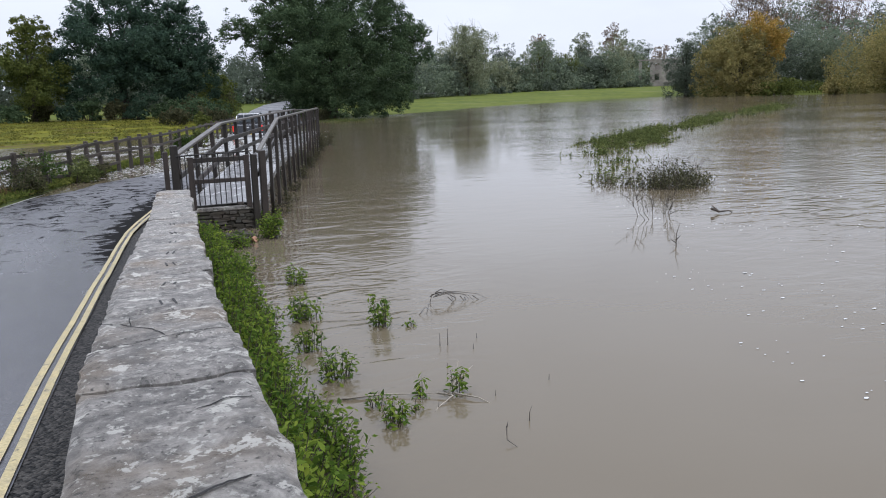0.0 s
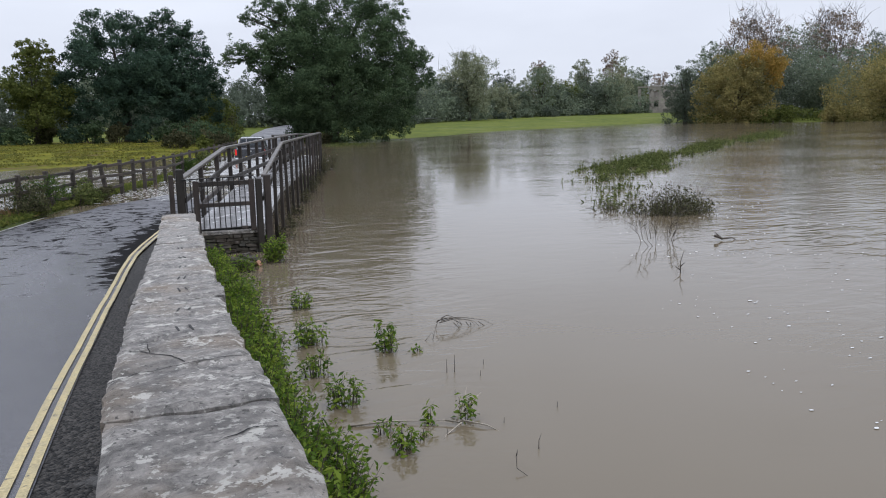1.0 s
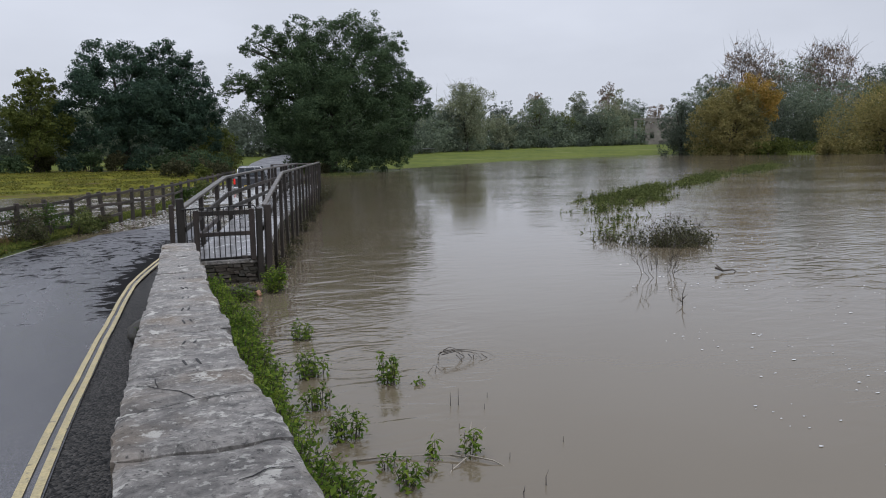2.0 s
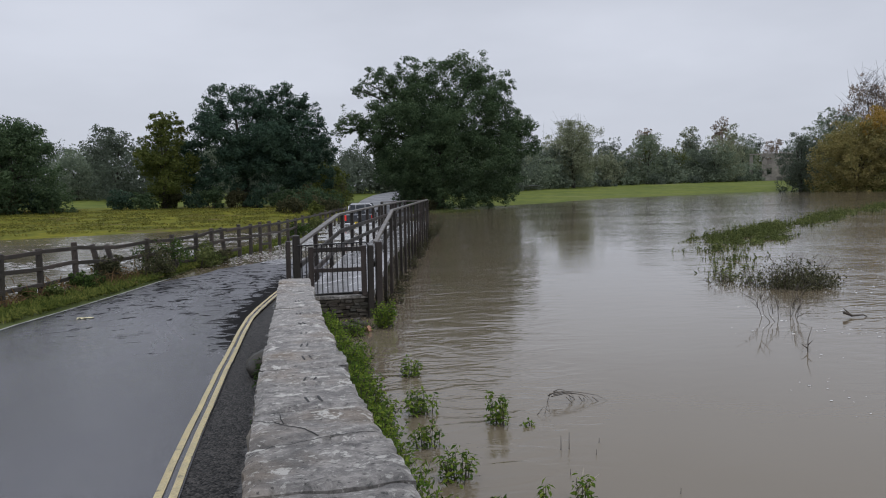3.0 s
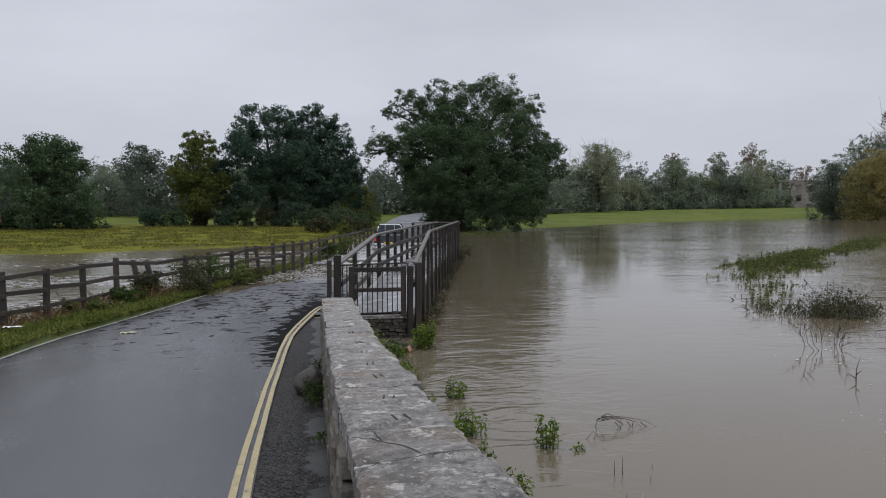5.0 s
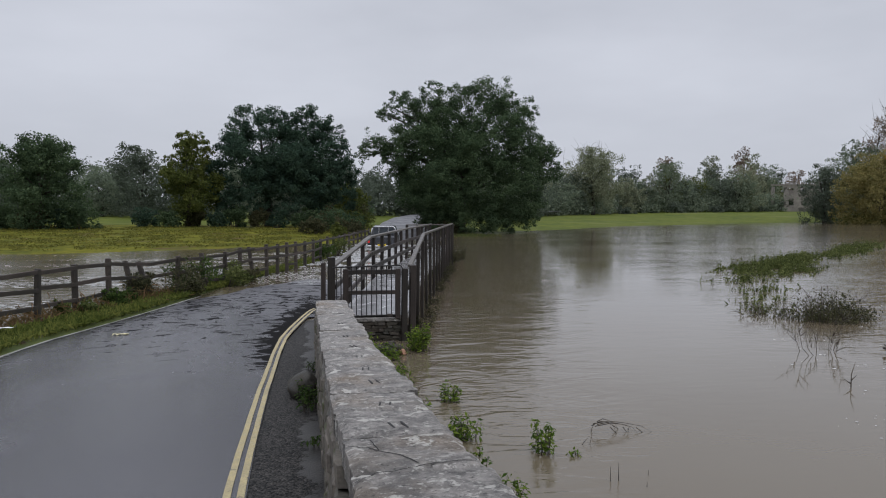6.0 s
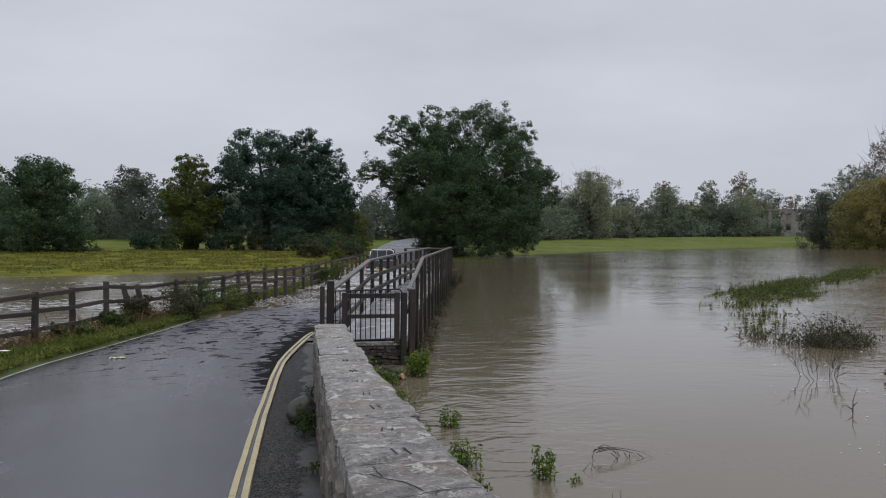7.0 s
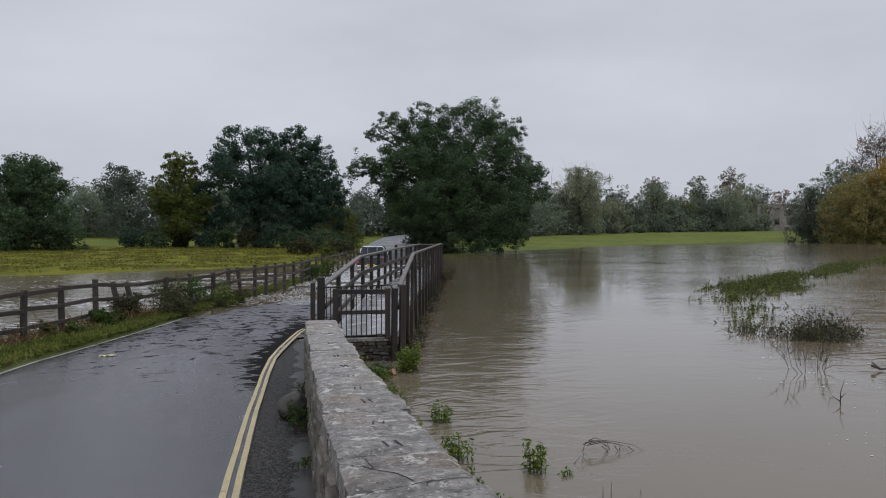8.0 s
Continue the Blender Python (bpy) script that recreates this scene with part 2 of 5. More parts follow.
def gutter_material():
    """Coarse chippings, with smoother silted tarmac along the wall's foot."""
    m = bpy.data.materials.new("coarse_gutter_tarmac")
    m.use_nodes = True
    n, l = m.node_tree.nodes, m.node_tree.links
    b = n["Principled BSDF"]
    geo = n.new("ShaderNodeNewGeometry")
    chips = n.new("ShaderNodeTexVoronoi")
    chips.inputs["Scale"].default_value = 48.0
    l.new(geo.outputs["Position"], chips.inputs["Vector"])
    ramp = n.new("ShaderNodeValToRGB")
    ramp.color_ramp.elements[0].position, ramp.color_ramp.elements[1].position = 0.3, 0.95
    ramp.color_ramp.elements[0].color, ramp.color_ramp.elements[1].color = (0.005, 0.005, 0.005, 1), (0.085, 0.078, 0.07, 1)
    l.new(chips.outputs["Color"], ramp.inputs["Fac"])
    wob = n.new("ShaderNodeTexNoise")
    wob.inputs["Scale"].default_value, wob.inputs["Detail"].default_value, wob.inputs["Roughness"].default_value = 1.8, 7.0, 0.65
    l.new(geo.outputs["Position"], wob.inputs["Vector"])
    pos = n.new("ShaderNodeSeparateXYZ")
    l.new(geo.outputs["Position"], pos.inputs["Vector"])
    edge = n.new("ShaderNodeMath")
    edge.operation = "MULTIPLY_ADD"
    edge.inputs[1].default_value = 0.9
    l.new(wob.outputs["Fac"], edge.inputs[0])
    l.new(pos.outputs["X"], edge.inputs[2])
    silt = n.new("ShaderNodeMapRange")
    silt.inputs["From Min"].default_value, silt.inputs["From Max"].default_value = 0.0, 0.05
    l.new(edge.outputs[0], silt.inputs["Value"])
    mix = n.new("ShaderNodeMix")
    mix.data_type = "RGBA"
    l.new(silt.outputs["Result"], mix.inputs["Factor"])
    l.new(ramp.outputs["Color"], mix.inputs["A"])
    grey = n.new("ShaderNodeValToRGB")
    grey.color_ramp.elements[0].position, grey.color_ramp.elements[1].position = 0.35, 0.65
    grey.color_ramp.elements[0].color, grey.color_ramp.elements[1].color = (0.018, 0.017, 0.016, 1), (0.055, 0.051, 0.047, 1)
    l.new(wob.outputs["Fac"], grey.inputs["Fac"])
    l.new(grey.outputs["Color"], mix.inputs["B"])
    l.new(mix.outputs["Result"], b.inputs["Base Color"])
    b.inputs["Specular IOR Level"].default_value = 0.1
    rr = n.new("ShaderNodeMapRange")
    rr.inputs["To Min"].default_value, rr.inputs["To Max"].default_value = 0.55, 0.3
    l.new(silt.outputs["Result"], rr.inputs["Value"])
    l.new(rr.outputs["Result"], b.inputs["Roughness"])
    relief = n.new("ShaderNodeMapRange")
    relief.inputs["To Min"].default_value, relief.inputs["To Max"].default_value = 1.0, 0.15
    l.new(silt.outputs["Result"], relief.inputs["Value"])
    bp = n.new("ShaderNodeBump")
    bp.invert = True
    bp.inputs["Distance"].default_value = 0.012
    l.new(relief.outputs["Result"], bp.inputs["Strength"])
    l.new(chips.outputs["Distance"], bp.inputs["Height"])
    l.new(bp.outputs["Normal"], b.inputs["Normal"])
    return m


def stone_material():
    """Old grey coping: mottled, brown-stained, with crisp pale lichen and dark pits."""
    m = bpy.data.materials.new("weathered_coping_stone")
    m.use_nodes = True
    n, l = m.node_tree.nodes, m.node_tree.links
    b = n["Principled BSDF"]
    geo = n.new("ShaderNodeNewGeometry")

    def field(scale, detail, rough, lo, hi, warp=0.0):
        t = n.new("ShaderNodeTexNoise")
        t.inputs["Scale"].default_value, t.inputs["Detail"].default_value = scale, detail
        t.inputs["Roughness"].default_value, t.inputs["Distortion"].default_value = rough, warp
        l.new(geo.outputs["Position"], t.inputs["Vector"])
        r = n.new("ShaderNodeMapRange")
        r.inputs["From Min"].default_value, r.inputs["From Max"].default_value = lo, hi
        l.new(t.outputs["Fac"], r.inputs["Value"])
        return r.outputs["Result"]

    def over(below, factor, color, amount=1.0):
        if amount < 1:
            k = n.new("ShaderNodeMath")
            k.operation = "MULTIPLY"
            k.inputs[1].default_value = amount
            l.new(factor, k.inputs[0])
            factor = k.outputs[0]
        mix = n.new("ShaderNodeMix")
        mix.data_type = "RGBA"
        l.new(factor, mix.inputs["Factor"])
        l.new(below, mix.inputs["A"])
        mix.inputs["B"].default_value = (*color, 1)
        return mix.outputs["Result"]

    ramp = n.new("ShaderNodeValToRGB")
    ramp.color_ramp.elements[0].color, ramp.color_ramp.elements[1].color = (0.055, 0.052, 0.048, 1), (0.45, 0.42, 0.385, 1)
    mottle = field(11, 12, 0.78, 0.36, 0.66, 0.5)
    l.new(mottle, ramp.inputs["Fac"])
    c = over(ramp.outputs["Color"], field(1.7, 6, 0.6, 0.5, 0.68), (0.19, 0.135, 0.08), 0.6)
    c = over(c, field(3.0, 8, 0.65, 0.52, 0.66), (0.065, 0.061, 0.057), 0.55)
    lichen = field(7.5, 12, 0.7, 0.575, 0.592)
    c = over(c, lichen, (0.56, 0.54, 0.49), 0.85)
    c = over(c, field(30, 8, 0.65, 0.57, 0.61), (0.46, 0.44, 0.4), 0.75)
    c = over(c, field(44, 5, 0.65, 0.58, 0.66), (0.025, 0.024, 0.022), 0.8)
    l.new(c, b.inputs["Base Color"])
    b.inputs["Specular IOR Level"].default_value = 0.28
    rr = n.new("ShaderNodeMapRange")
    rr.inputs["To Min"].default_value, rr.inputs["To Max"].default_value = 0.38, 0.8
    l.new(mottle, rr.inputs["Value"])
    l.new(rr.outputs["Result"], b.inputs["Roughness"])
    bp = n.new("ShaderNodeBump")
    bp.inputs["Strength"].default_value, bp.inputs["Distance"].default_value = 0.9, 0.012
    l.new(mottle, bp.inputs["Height"])
    l.new(bp.outputs["Normal"], b.inputs["Normal"])
    return m


MEADOW = material("rough_meadow", (0.062, 0.072, 0.009), (0.165, 0.155, 0.022), scale=0.28, grain=1.6, spec=0.03, bump=1.0, depth=0.2, blotch=(0.1, 0.08, 0.03), blotch_scale=0.2, blotch_at=0.585, fine_share=0.5, low=0.4, high=0.6)
FIELD = material("green_field", (0.06, 0.082, 0.015), (0.125, 0.142, 0.032), scale=0.09, grain=0.7, spec=0.03, bump=0.8, depth=0.15, blotch=(0.13, 0.14, 0.05), blotch_scale=0.06, blotch_at=0.58, fine_share=0.45, low=0.4, high=0.6)
VERGE = material("verge_grass", (0.045, 0.07, 0.012), (0.11, 0.125, 0.028), scale=2, grain=30, bump=0.8, depth=0.03, blotch=(0.09, 0.065, 0.03), blotch_scale=1.2, blotch_at=0.62)
MUD = material("bank_earth", (0.03, 0.022, 0.012), (0.07, 0.05, 0.03), scale=3, grain=25, bump=0.8, depth=0.03)
WATER = water_material()
ASPHALT = road_material()
GRAVELLY = gutter_material()
YELLOW = material("yellow_road_paint", (0.26, 0.21, 0.1), (0.5, 0.41, 0.21), scale=7, grain=60, rough=(0.3, 0.55), bump=0.4, depth=0.005, blotch=(0.09, 0.08, 0.055), blotch_scale=12, blotch_at=0.62, fine_share=0.55, low=0.36, high=0.6)
WHITE_LINE = material("worn_white_paint", (0.22, 0.22, 0.2), (0.42, 0.42, 0.39), scale=3, grain=50, rough=(0.35, 0.6), bump=0.2, depth=0.003, blotch=(0.1, 0.1, 0.09), blotch_scale=6, blotch_at=0.56)
COPING = stone_material()
RUBBLE = material("dark_rubble_stone", (0.05, 0.044, 0.036), (0.17, 0.15, 0.12), scale=5, grain=45, rough=(0.6, 0.9), bump=0.9, depth=0.014, blotch=(0.05, 0.055, 0.022), blotch_scale=4, blotch_at=0.56, per_object=0.3)
# Near-black colour for the shade inside the coping's cracks.
CRACK = plain("painted_crack_shade", (0.012, 0.011, 0.01), 0.9)
MORTAR = material("dark_mortar", (0.03, 0.027, 0.022), (0.07, 0.062, 0.05), scale=6, grain=60, bump=0.8)
IRON = material("rusted_iron", (0.03, 0.027, 0.026), (0.085, 0.07, 0.06), scale=8, grain=60, rough=(0.45, 0.7), bump=0.4, metal=0.4)
BLACK_IRON = material("blackened_iron", (0.008, 0.008, 0.008), (0.02, 0.018, 0.017), scale=8, grain=60, rough=(0.5, 0.75), bump=0.3)
TIMBER = material("wet_dark_timber", (0.013, 0.01, 0.008), (0.04, 0.031, 0.025), scale=6, grain=60, rough=(0.4, 0.65), bump=0.5, stretch=(1, 1, 0.25), per_object=0.3)
RAILTOP = material("silvered_rail_timber", (0.05, 0.042, 0.036), (0.13, 0.115, 0.1), scale=5, grain=60, rough=(0.3, 0.55), bump=0.4, per_object=0.15)
OLDWOOD = material("grey_fence_timber", (0.022, 0.018, 0.014), (0.068, 0.056, 0.044), scale=5, grain=50, rough=(0.6, 0.85), bump=0.5, per_object=0.3)
DECK = material("wet_deck_boards", (0.17, 0.165, 0.165), (0.29, 0.285, 0.285), scale=3, grain=40, rough=(0.14, 0.3), bump=0.15, stretch=(1, 1, 1), spec=0.6)
BARK = material("tree_bark", (0.02, 0.017, 0.013), (0.06, 0.05, 0.04), scale=3, grain=20, bump=0.8, depth=0.04, stretch=(1, 1, 0.3))
TWIG = material("bare_twigs", (0.035, 0.027, 0.02), (0.09, 0.075, 0.06), scale=5, grain=30, bump=0.0)
DRIFT = material("bleached_driftwood", (0.22, 0.19, 0.15), (0.42, 0.37, 0.3), scale=6, grain=40, bump=0.4)
LEAF_OAK = foliage("dark_oak_leaves", (0.046, 0.074, 0.040), (0.108, 0.158, 0.076))
LEAF_DARK = foliage("deep_green_leaves", (0.031, 0.059, 0.043), (0.084, 0.130, 0.084))
LEAF_OLIVE = foliage("olive_leaves", (0.060, 0.080, 0.022), (0.140, 0.158, 0.042))
LEAF_YELLOW = foliage("yellowing_willow_leaves", (0.15, 0.145, 0.06), (0.36, 0.3, 0.11), 0.3)
LEAF_ORANGE = foliage("orange_autumn_leaves", (0.26, 0.18, 0.045), (0.45, 0.3, 0.075))
# Next four leaf colours are paled and greyed to carry the distance's haze.
LEAF_FAR = foliage("hazed_leaves", (0.112, 0.146, 0.104), (0.241, 0.279, 0.187), 0.18)
LEAF_FARDARK = foliage("hazed_dark_leaves", (0.072, 0.092, 0.07), (0.150, 0.176, 0.128), 0.18)
LEAF_RUST = foliage("hazed_rust_leaves", (0.168, 0.131, 0.103), (0.299, 0.225, 0.168), 0.18)
LEAF_PALE = foliage("hazed_pale_leaves", (0.156, 0.180, 0.114), (0.324, 0.336, 0.216), 0.18)
NETTLE = foliage("nettle_leaves", (0.06, 0.108, 0.013), (0.165, 0.235, 0.036), 0.5)
REED = foliage("waterside_grass", (0.066, 0.09, 0.026), (0.15, 0.172, 0.06), 0.45)
BRAMBLE = foliage("dull_bramble_leaves", (0.045, 0.05, 0.024), (0.11, 0.105, 0.055), 0.45)
VERGE_BLADE = foliage("verge_blades", (0.085, 0.115, 0.024), (0.2, 0.22, 0.06), 0.45)
FOOTWEED = foliage("foot_weed_leaves", (0.03, 0.055, 0.014), (0.08, 0.125, 0.033))
WET_RUBBLE = material("wet_rubble_stone", (0.014, 0.012, 0.009), (0.075, 0.064, 0.048), scale=7, grain=45, rough=(0.45, 0.8), bump=0.9, depth=0.014, per_object=0.45)
FOAM = plain("river_foam", (0.55, 0.55, 0.54), 0.6)
STONE_FAR = material("pale_ruin_stone", (0.16, 0.145, 0.125), (0.33, 0.3, 0.265), scale=0.5, grain=4, bump=0.5, depth=0.05, blotch=(0.09, 0.085, 0.07), blotch_scale=0.35, blotch_at=0.56)

# ---- mesh helpers ----


class Shape:
    """Collects vertices and faces of one mesh."""

    def __init__(self):
        self.v, self.f = [], []

    def tube(self, pts, radii, sides=6, cap=True):
        pts = [Vector(p) for p in pts]
        base = len(self.v)
        for i, p in enumerate(pts):
            way = (pts[min(i + 1, len(pts) - 1)] - pts[max(i - 1, 0)]).normalized()
            a = way.cross(Vector((0, 0, 1)) if abs(way.z) < 0.9 else Vector((1, 0, 0))).normalized()
            c = way.cross(a)
            for k in range(sides):
                u = 2 * math.pi * k / sides
                self.v.append(tuple(p + radii[i] * (math.cos(u) * a + math.sin(u) * c)))
        for i in range(len(pts) - 1):
            for k in range(sides):
                k2 = (k + 1) % sides
                self.f.append((base + i * sides + k, base + i * sides + k2, base + (i + 1) * sides + k2, base + (i + 1) * sides + k))
        if cap:
            self.f.append(tuple(base + k for k in reversed(range(sides))))
            self.f.append(tuple(base + (len(pts) - 1) * sides + k for k in range(sides)))
        return self

    def box(self, x0, x1, y0, y1, z0, z1):
        b = len(self.v)
        self.v += [(x, y, z) for z in (z0, z1) for y in (y0, y1) for x in (x0, x1)]
        self.f += [tuple(b + i for i in q) for q in ((0, 2, 3, 1), (4, 5, 7, 6), (0, 1, 5, 4), (2, 6, 7, 3), (0, 4, 6, 2), (1, 3, 7, 5))]
        return self

    def sheet(self, rows):
        """A grid of vertex rows of equal length."""
        b, w = len(self.v), len(rows[0])
        for r in rows:
            self.v += [tuple(p) for p in r]
        for i in range(len(rows) - 1):
            for k in range(w - 1):
                a = b + i * w + k
                self.f.append((a, a + 1, a + w + 1, a + w))
        return self

    def mesh(self, name, mat, smooth=False):
        me = bpy.data.meshes.new(name)
        me.from_pydata(self.v, [], self.f)
        me.materials.append(mat)
        if smooth:
            me.shade_smooth()
        me.update()
        return me


def part(name, data, parent=None, label="", m=None):
    """Links a mesh as one object, under a thing or part if given."""
    ob = new(name, data)
    if name in ("leaf_mass", "stem_mass", "stalk_mass", "foliage"):
        ob["kind"] = "stuff"
    if parent:
        ob.parent = parent
    if m is not None:
        ob.matrix_basis = m
    if label:
        ob["label"] = label
    return ob


def thing(name, x, y, z, label, category, group="", rz=0.0, kind=""):
    ob = new(name)
    ob.matrix_basis = pose(x, y, z, 0, 0, rz)
    return tagged(ob, label, category, group, kind)


def timber(sx, sy, sz, mat, bevel=0.008, name="timber"):
    bm = bmesh.new()
    bmesh.ops.create_cube(bm, size=1.0)
    bmesh.ops.scale(bm, vec=(sx, sy, sz), verts=bm.verts)
    bmesh.ops.bevel(bm, geom=bm.edges[:], offset=bevel, segments=1, affect="EDGES")
    me = bpy.data.meshes.new(name)
    bm.to_mesh(me)
    bm.free()
    me.materials.append(mat)
    return me


def beam(name, a, b, w, h, mat, parent, bevel=0.008, label=""):
    """A squared timber from a to b, w across and h high."""
    a, b = Vector(a), Vector(b)
    me = timber(w, (b - a).length, h, mat, bevel, name)
    q = (b - a).to_track_quat("Y", "Z")
    return part(name, me, parent, label, Matrix.Translation((a + b) / 2) @ q.to_matrix().to_4x4())


def leaf_mesh(name, pts, normals, sizes, mat, rng, aspect=0.6, jitter=0.5):
    """Pointed four-cornered leaves or sprays, one island each."""
    n = len(pts)
    nr = normals + rng.normal(0, jitter, (n, 3))
    nr /= np.linalg.norm(nr, axis=1)[:, None] + 1e-9
    t = np.cross(nr, rng.normal(0, 1, (n, 3)))
    t /= np.linalg.norm(t, axis=1)[:, None] + 1e-9
    s = np.cross(nr, t)
    half = sizes[:, None] / 2
    k = rng.uniform(-0.25, 0.35, (n, 1))
    v = np.stack([pts - t * half, pts + s * half * aspect + t * half * k, pts + t * half, pts - s * half * aspect + t * half * k], 1)
    v[:, 1] += nr * half * 0.18
    v[:, 3] += nr * half * 0.18
    me = bpy.data.meshes.new(name)
    me.vertices.add(n * 4)
    me.vertices.foreach_set("co", v.reshape(-1).astype(np.float32))
    me.loops.add(n * 4)
    me.loops.foreach_set("vertex_index", np.arange(n * 4, dtype=np.int32))
    me.polygons.add(n)
    me.polygons.foreach_set("loop_start", np.arange(0, n * 4, 4, dtype=np.int32))
    me.update(calc_edges=True)
    me.materials.append(mat)
    return me


def crown_points(lobes, count, rng, fill=0.25):
    """Points and outward normals over knobbly lobes (x, y, z, radius): each lobe broken into boughs, each bough into sprays."""
    subs = []
    for x, y, z, r in lobes:
        k = int(7 + 4 * min(r, 3.5))
        d = rng.normal(0, 1, (k, 3))
        d /= np.linalg.norm(d, axis=1)[:, None]
        rad = r * rng.uniform(0.26, 0.46, k)
        c = np.array([x, y, z]) + d * (r * rng.uniform(0.55, 0.9, k))[:, None]
        for i in range(k):
            e = rng.normal(0, 1, (6, 3)) + d[i] * 0.8
            e /= np.linalg.norm(e, axis=1)[:, None]
            tip = c[i] + e * rad[i] * rng.uniform(0.55, 0.95, (6, 1))
            subs += [(*tip[j], rad[i] * rng.uniform(0.36, 0.62)) for j in range(6)]
        subs.append((x, y, z, r * 0.72))
    subs = np.array(subs, float)
    area = subs[:, 3] ** 2
    which = rng.choice(len(subs), count, p=area / area.sum())
    d = rng.normal(0, 1, (count, 3))
    d /= np.linalg.norm(d, axis=1)[:, None]
    depth = np.where(rng.random(count) < fill, rng.uniform(0.2, 1, count), rng.uniform(0.78, 1.08, count))
    p = subs[which, :3] + d * (subs[which, 3] * depth)[:, None] * np.array([1, 1, 0.72])
    return p, d


def envelope(h, w, base, n, rng, pointed=0.0):
    """Lobes filling an egg-shaped crown of height h and width w above base."""
    out = []
    for i in range(n):
        u = (i + 0.5) / n
        z = base + (h - base) * (0.12 + 0.8 * u)
        prof = math.sin(math.pi * min(0.96, 0.2 + 0.74 * u)) ** 0.7 * (1 - pointed * u)
        a = i * 2.399 + rng.uniform(-0.4, 0.4)
        rr = w / 2 * prof * (0.62 if i % 4 else 0.15)
        r = w * 0.23 * (0.6 + 0.4 * prof) * rng.uniform(0.8, 1.2)
        out.append((math.cos(a) * rr, math.sin(a) * rr, min(z, h - r * 1.15) + rng.uniform(-0.4, 0.4), r))
    return out


def tree(name, x, y, lobes, trunk_r, base, leaves, leaf, count, label, seed, category="tree", bark=None, fill=0.25, spread=0.5, group="", twigs=0):
    rng = np.random.default_rng(seed)
    z = ground_z(x, y)
    t = thing(name, x, y, z, label, category, group)
    sh = Shape()
    top = max(lobes, key=lambda q: q[2])
    mid = Vector((top[0] * 0.3, top[1] * 0.3, base + (top[2] - base) * 0.45))
    sh.tube([(0, 0, -0.3), (0.02, 0, 0.25), (0.05, 0.03, base), mid, (top[0], top[1], top[2])], [trunk_r * 1.5, trunk_r * 1.05, trunk_r * 0.85, trunk_r * 0.5, trunk_r * 0.08], 8)
    for q in lobes[:14]:
        s = Vector((0.05, 0.03, base)).lerp(mid, rng.uniform(0.1, 0.9))
        e = Vector(q[:3])
        m1 = s.lerp(e, 0.5) + Vector((0, 0, 0.12 * (e - s).length))
        sh.tube([s, m1, e, e + (e - m1) * 0.5 * q[3] / max(0.5, (e - m1).length)], [trunk_r * 0.3, trunk_r * 0.17, trunk_r * 0.07, trunk_r * 0.02], 5)
    for q in lobes:
        for _ in range(twigs):
            o = Vector(rng.normal(0, 1, 3))
            o.z = abs(o.z) * 1.2
            o.normalize()
            a, r = Vector(q[:3]) + Vector(rng.normal(0, 0.4, 3)) * q[3], q[3]
            o = (o + Vector((0, 0, 0.7))).normalized()
            m1 = a + o * r * 0.6 + Vector(rng.normal(0, 0.12, 3)) * r
            sh.tube([a, m1, m1 + (o + Vector(rng.normal(0, 0.35, 3))) * r * 0.6], [0.04, 0.028, 0.01], 3, False)
    part("trunk", sh.mesh("trunk", bark or BARK, True), t, "dark ridged trunk and limbs")
    p, d = crown_points(lobes, count, rng, fill)
    crown = part("crown", leaf_mesh("crown", p, d + np.array([0, 0, 0.35]), rng.uniform(0.55, 1.3, len(p)) * leaf, leaves, rng, 0.62, spread), t)
    crown["kind"] = "stuff"
    return t


# ---- ground, river and road ----
SHORE = ((-900, 20), (-60, 45), (-14, 45.5), (-5, 50), (2, 56), (9, 62), (15, 70), (18, 80), (33, 93), (47, 107), (76, 125), (91, 131), (95, 113), (106, 96), (150, 84), (300, 40), (900, -60))
ROAD_MID = ((-60, -3.4), (-5, -3.4), (6, -3.38), (10, -3.2), (14, -2.85), (18, -1.85), (22, -0.95), (26, -0.1), (33, 1.9), (40, 3.5), (46, 4.75), (60, 6.9), (75, 8.6), (96, 11.3), (120, 15.5), (138, 20.5), (150, 27.0), (160, 36.0), (180, 58.0))
ROAD_Z = ((-60, 0.3), (-20, 0.72), (-2, 0.78), (1.5, 0.76), (2.3, 0.73), (3.5, 0.645), (4.7, 0.565), (7.3, 0.355), (10, 0.19), (12.3, 0.1), (16, 0.06), (22, 0.035), (26, 0.01), (30, -0.02), (36, -0.12), (44, -0.34), (52, -0.38), (58, -0.1), (64, 0.12), (75, 0.42), (96, 0.75), (120, 1.15), (150, 1.6), (180, 2.0))
WALL_Z = ((-8, 1.5), (-3, 1.6), (0, 1.61), (1.5, 1.59), (2.3, 1.555), (3.5, 1.468), (4.65, 1.39), (7.3, 1.185), (10, 1.05), (12.6, 0.97))


def along(table, u):
    return float(np.interp(u, [p[0] for p in table], [p[1] for p in table]))


def ground_z(x, y):
    over = y - along(SHORE, x)
    if over < 0:
        z = max(-1.2, 0.045 * over)
    else:
        z = 0.016 * over if over < 40 else 0.64 + 0.009 * (over - 40)
        z = min(z, 2.6)
    hill = -0.35 * max(0.0, 1 - abs(x - along(ROAD_MID, min(y, 178))) / 9) if 62 < y < 178 else 0.0
    lump = 0.05 * noise.noise(Vector((x * 0.11, y * 0.11, 3.1))) + 0.09 * noise.noise(Vector((x * 0.03, y * 0.03, 9.1)))
    return z + hill + (lump if abs(over) < 400 else 0)


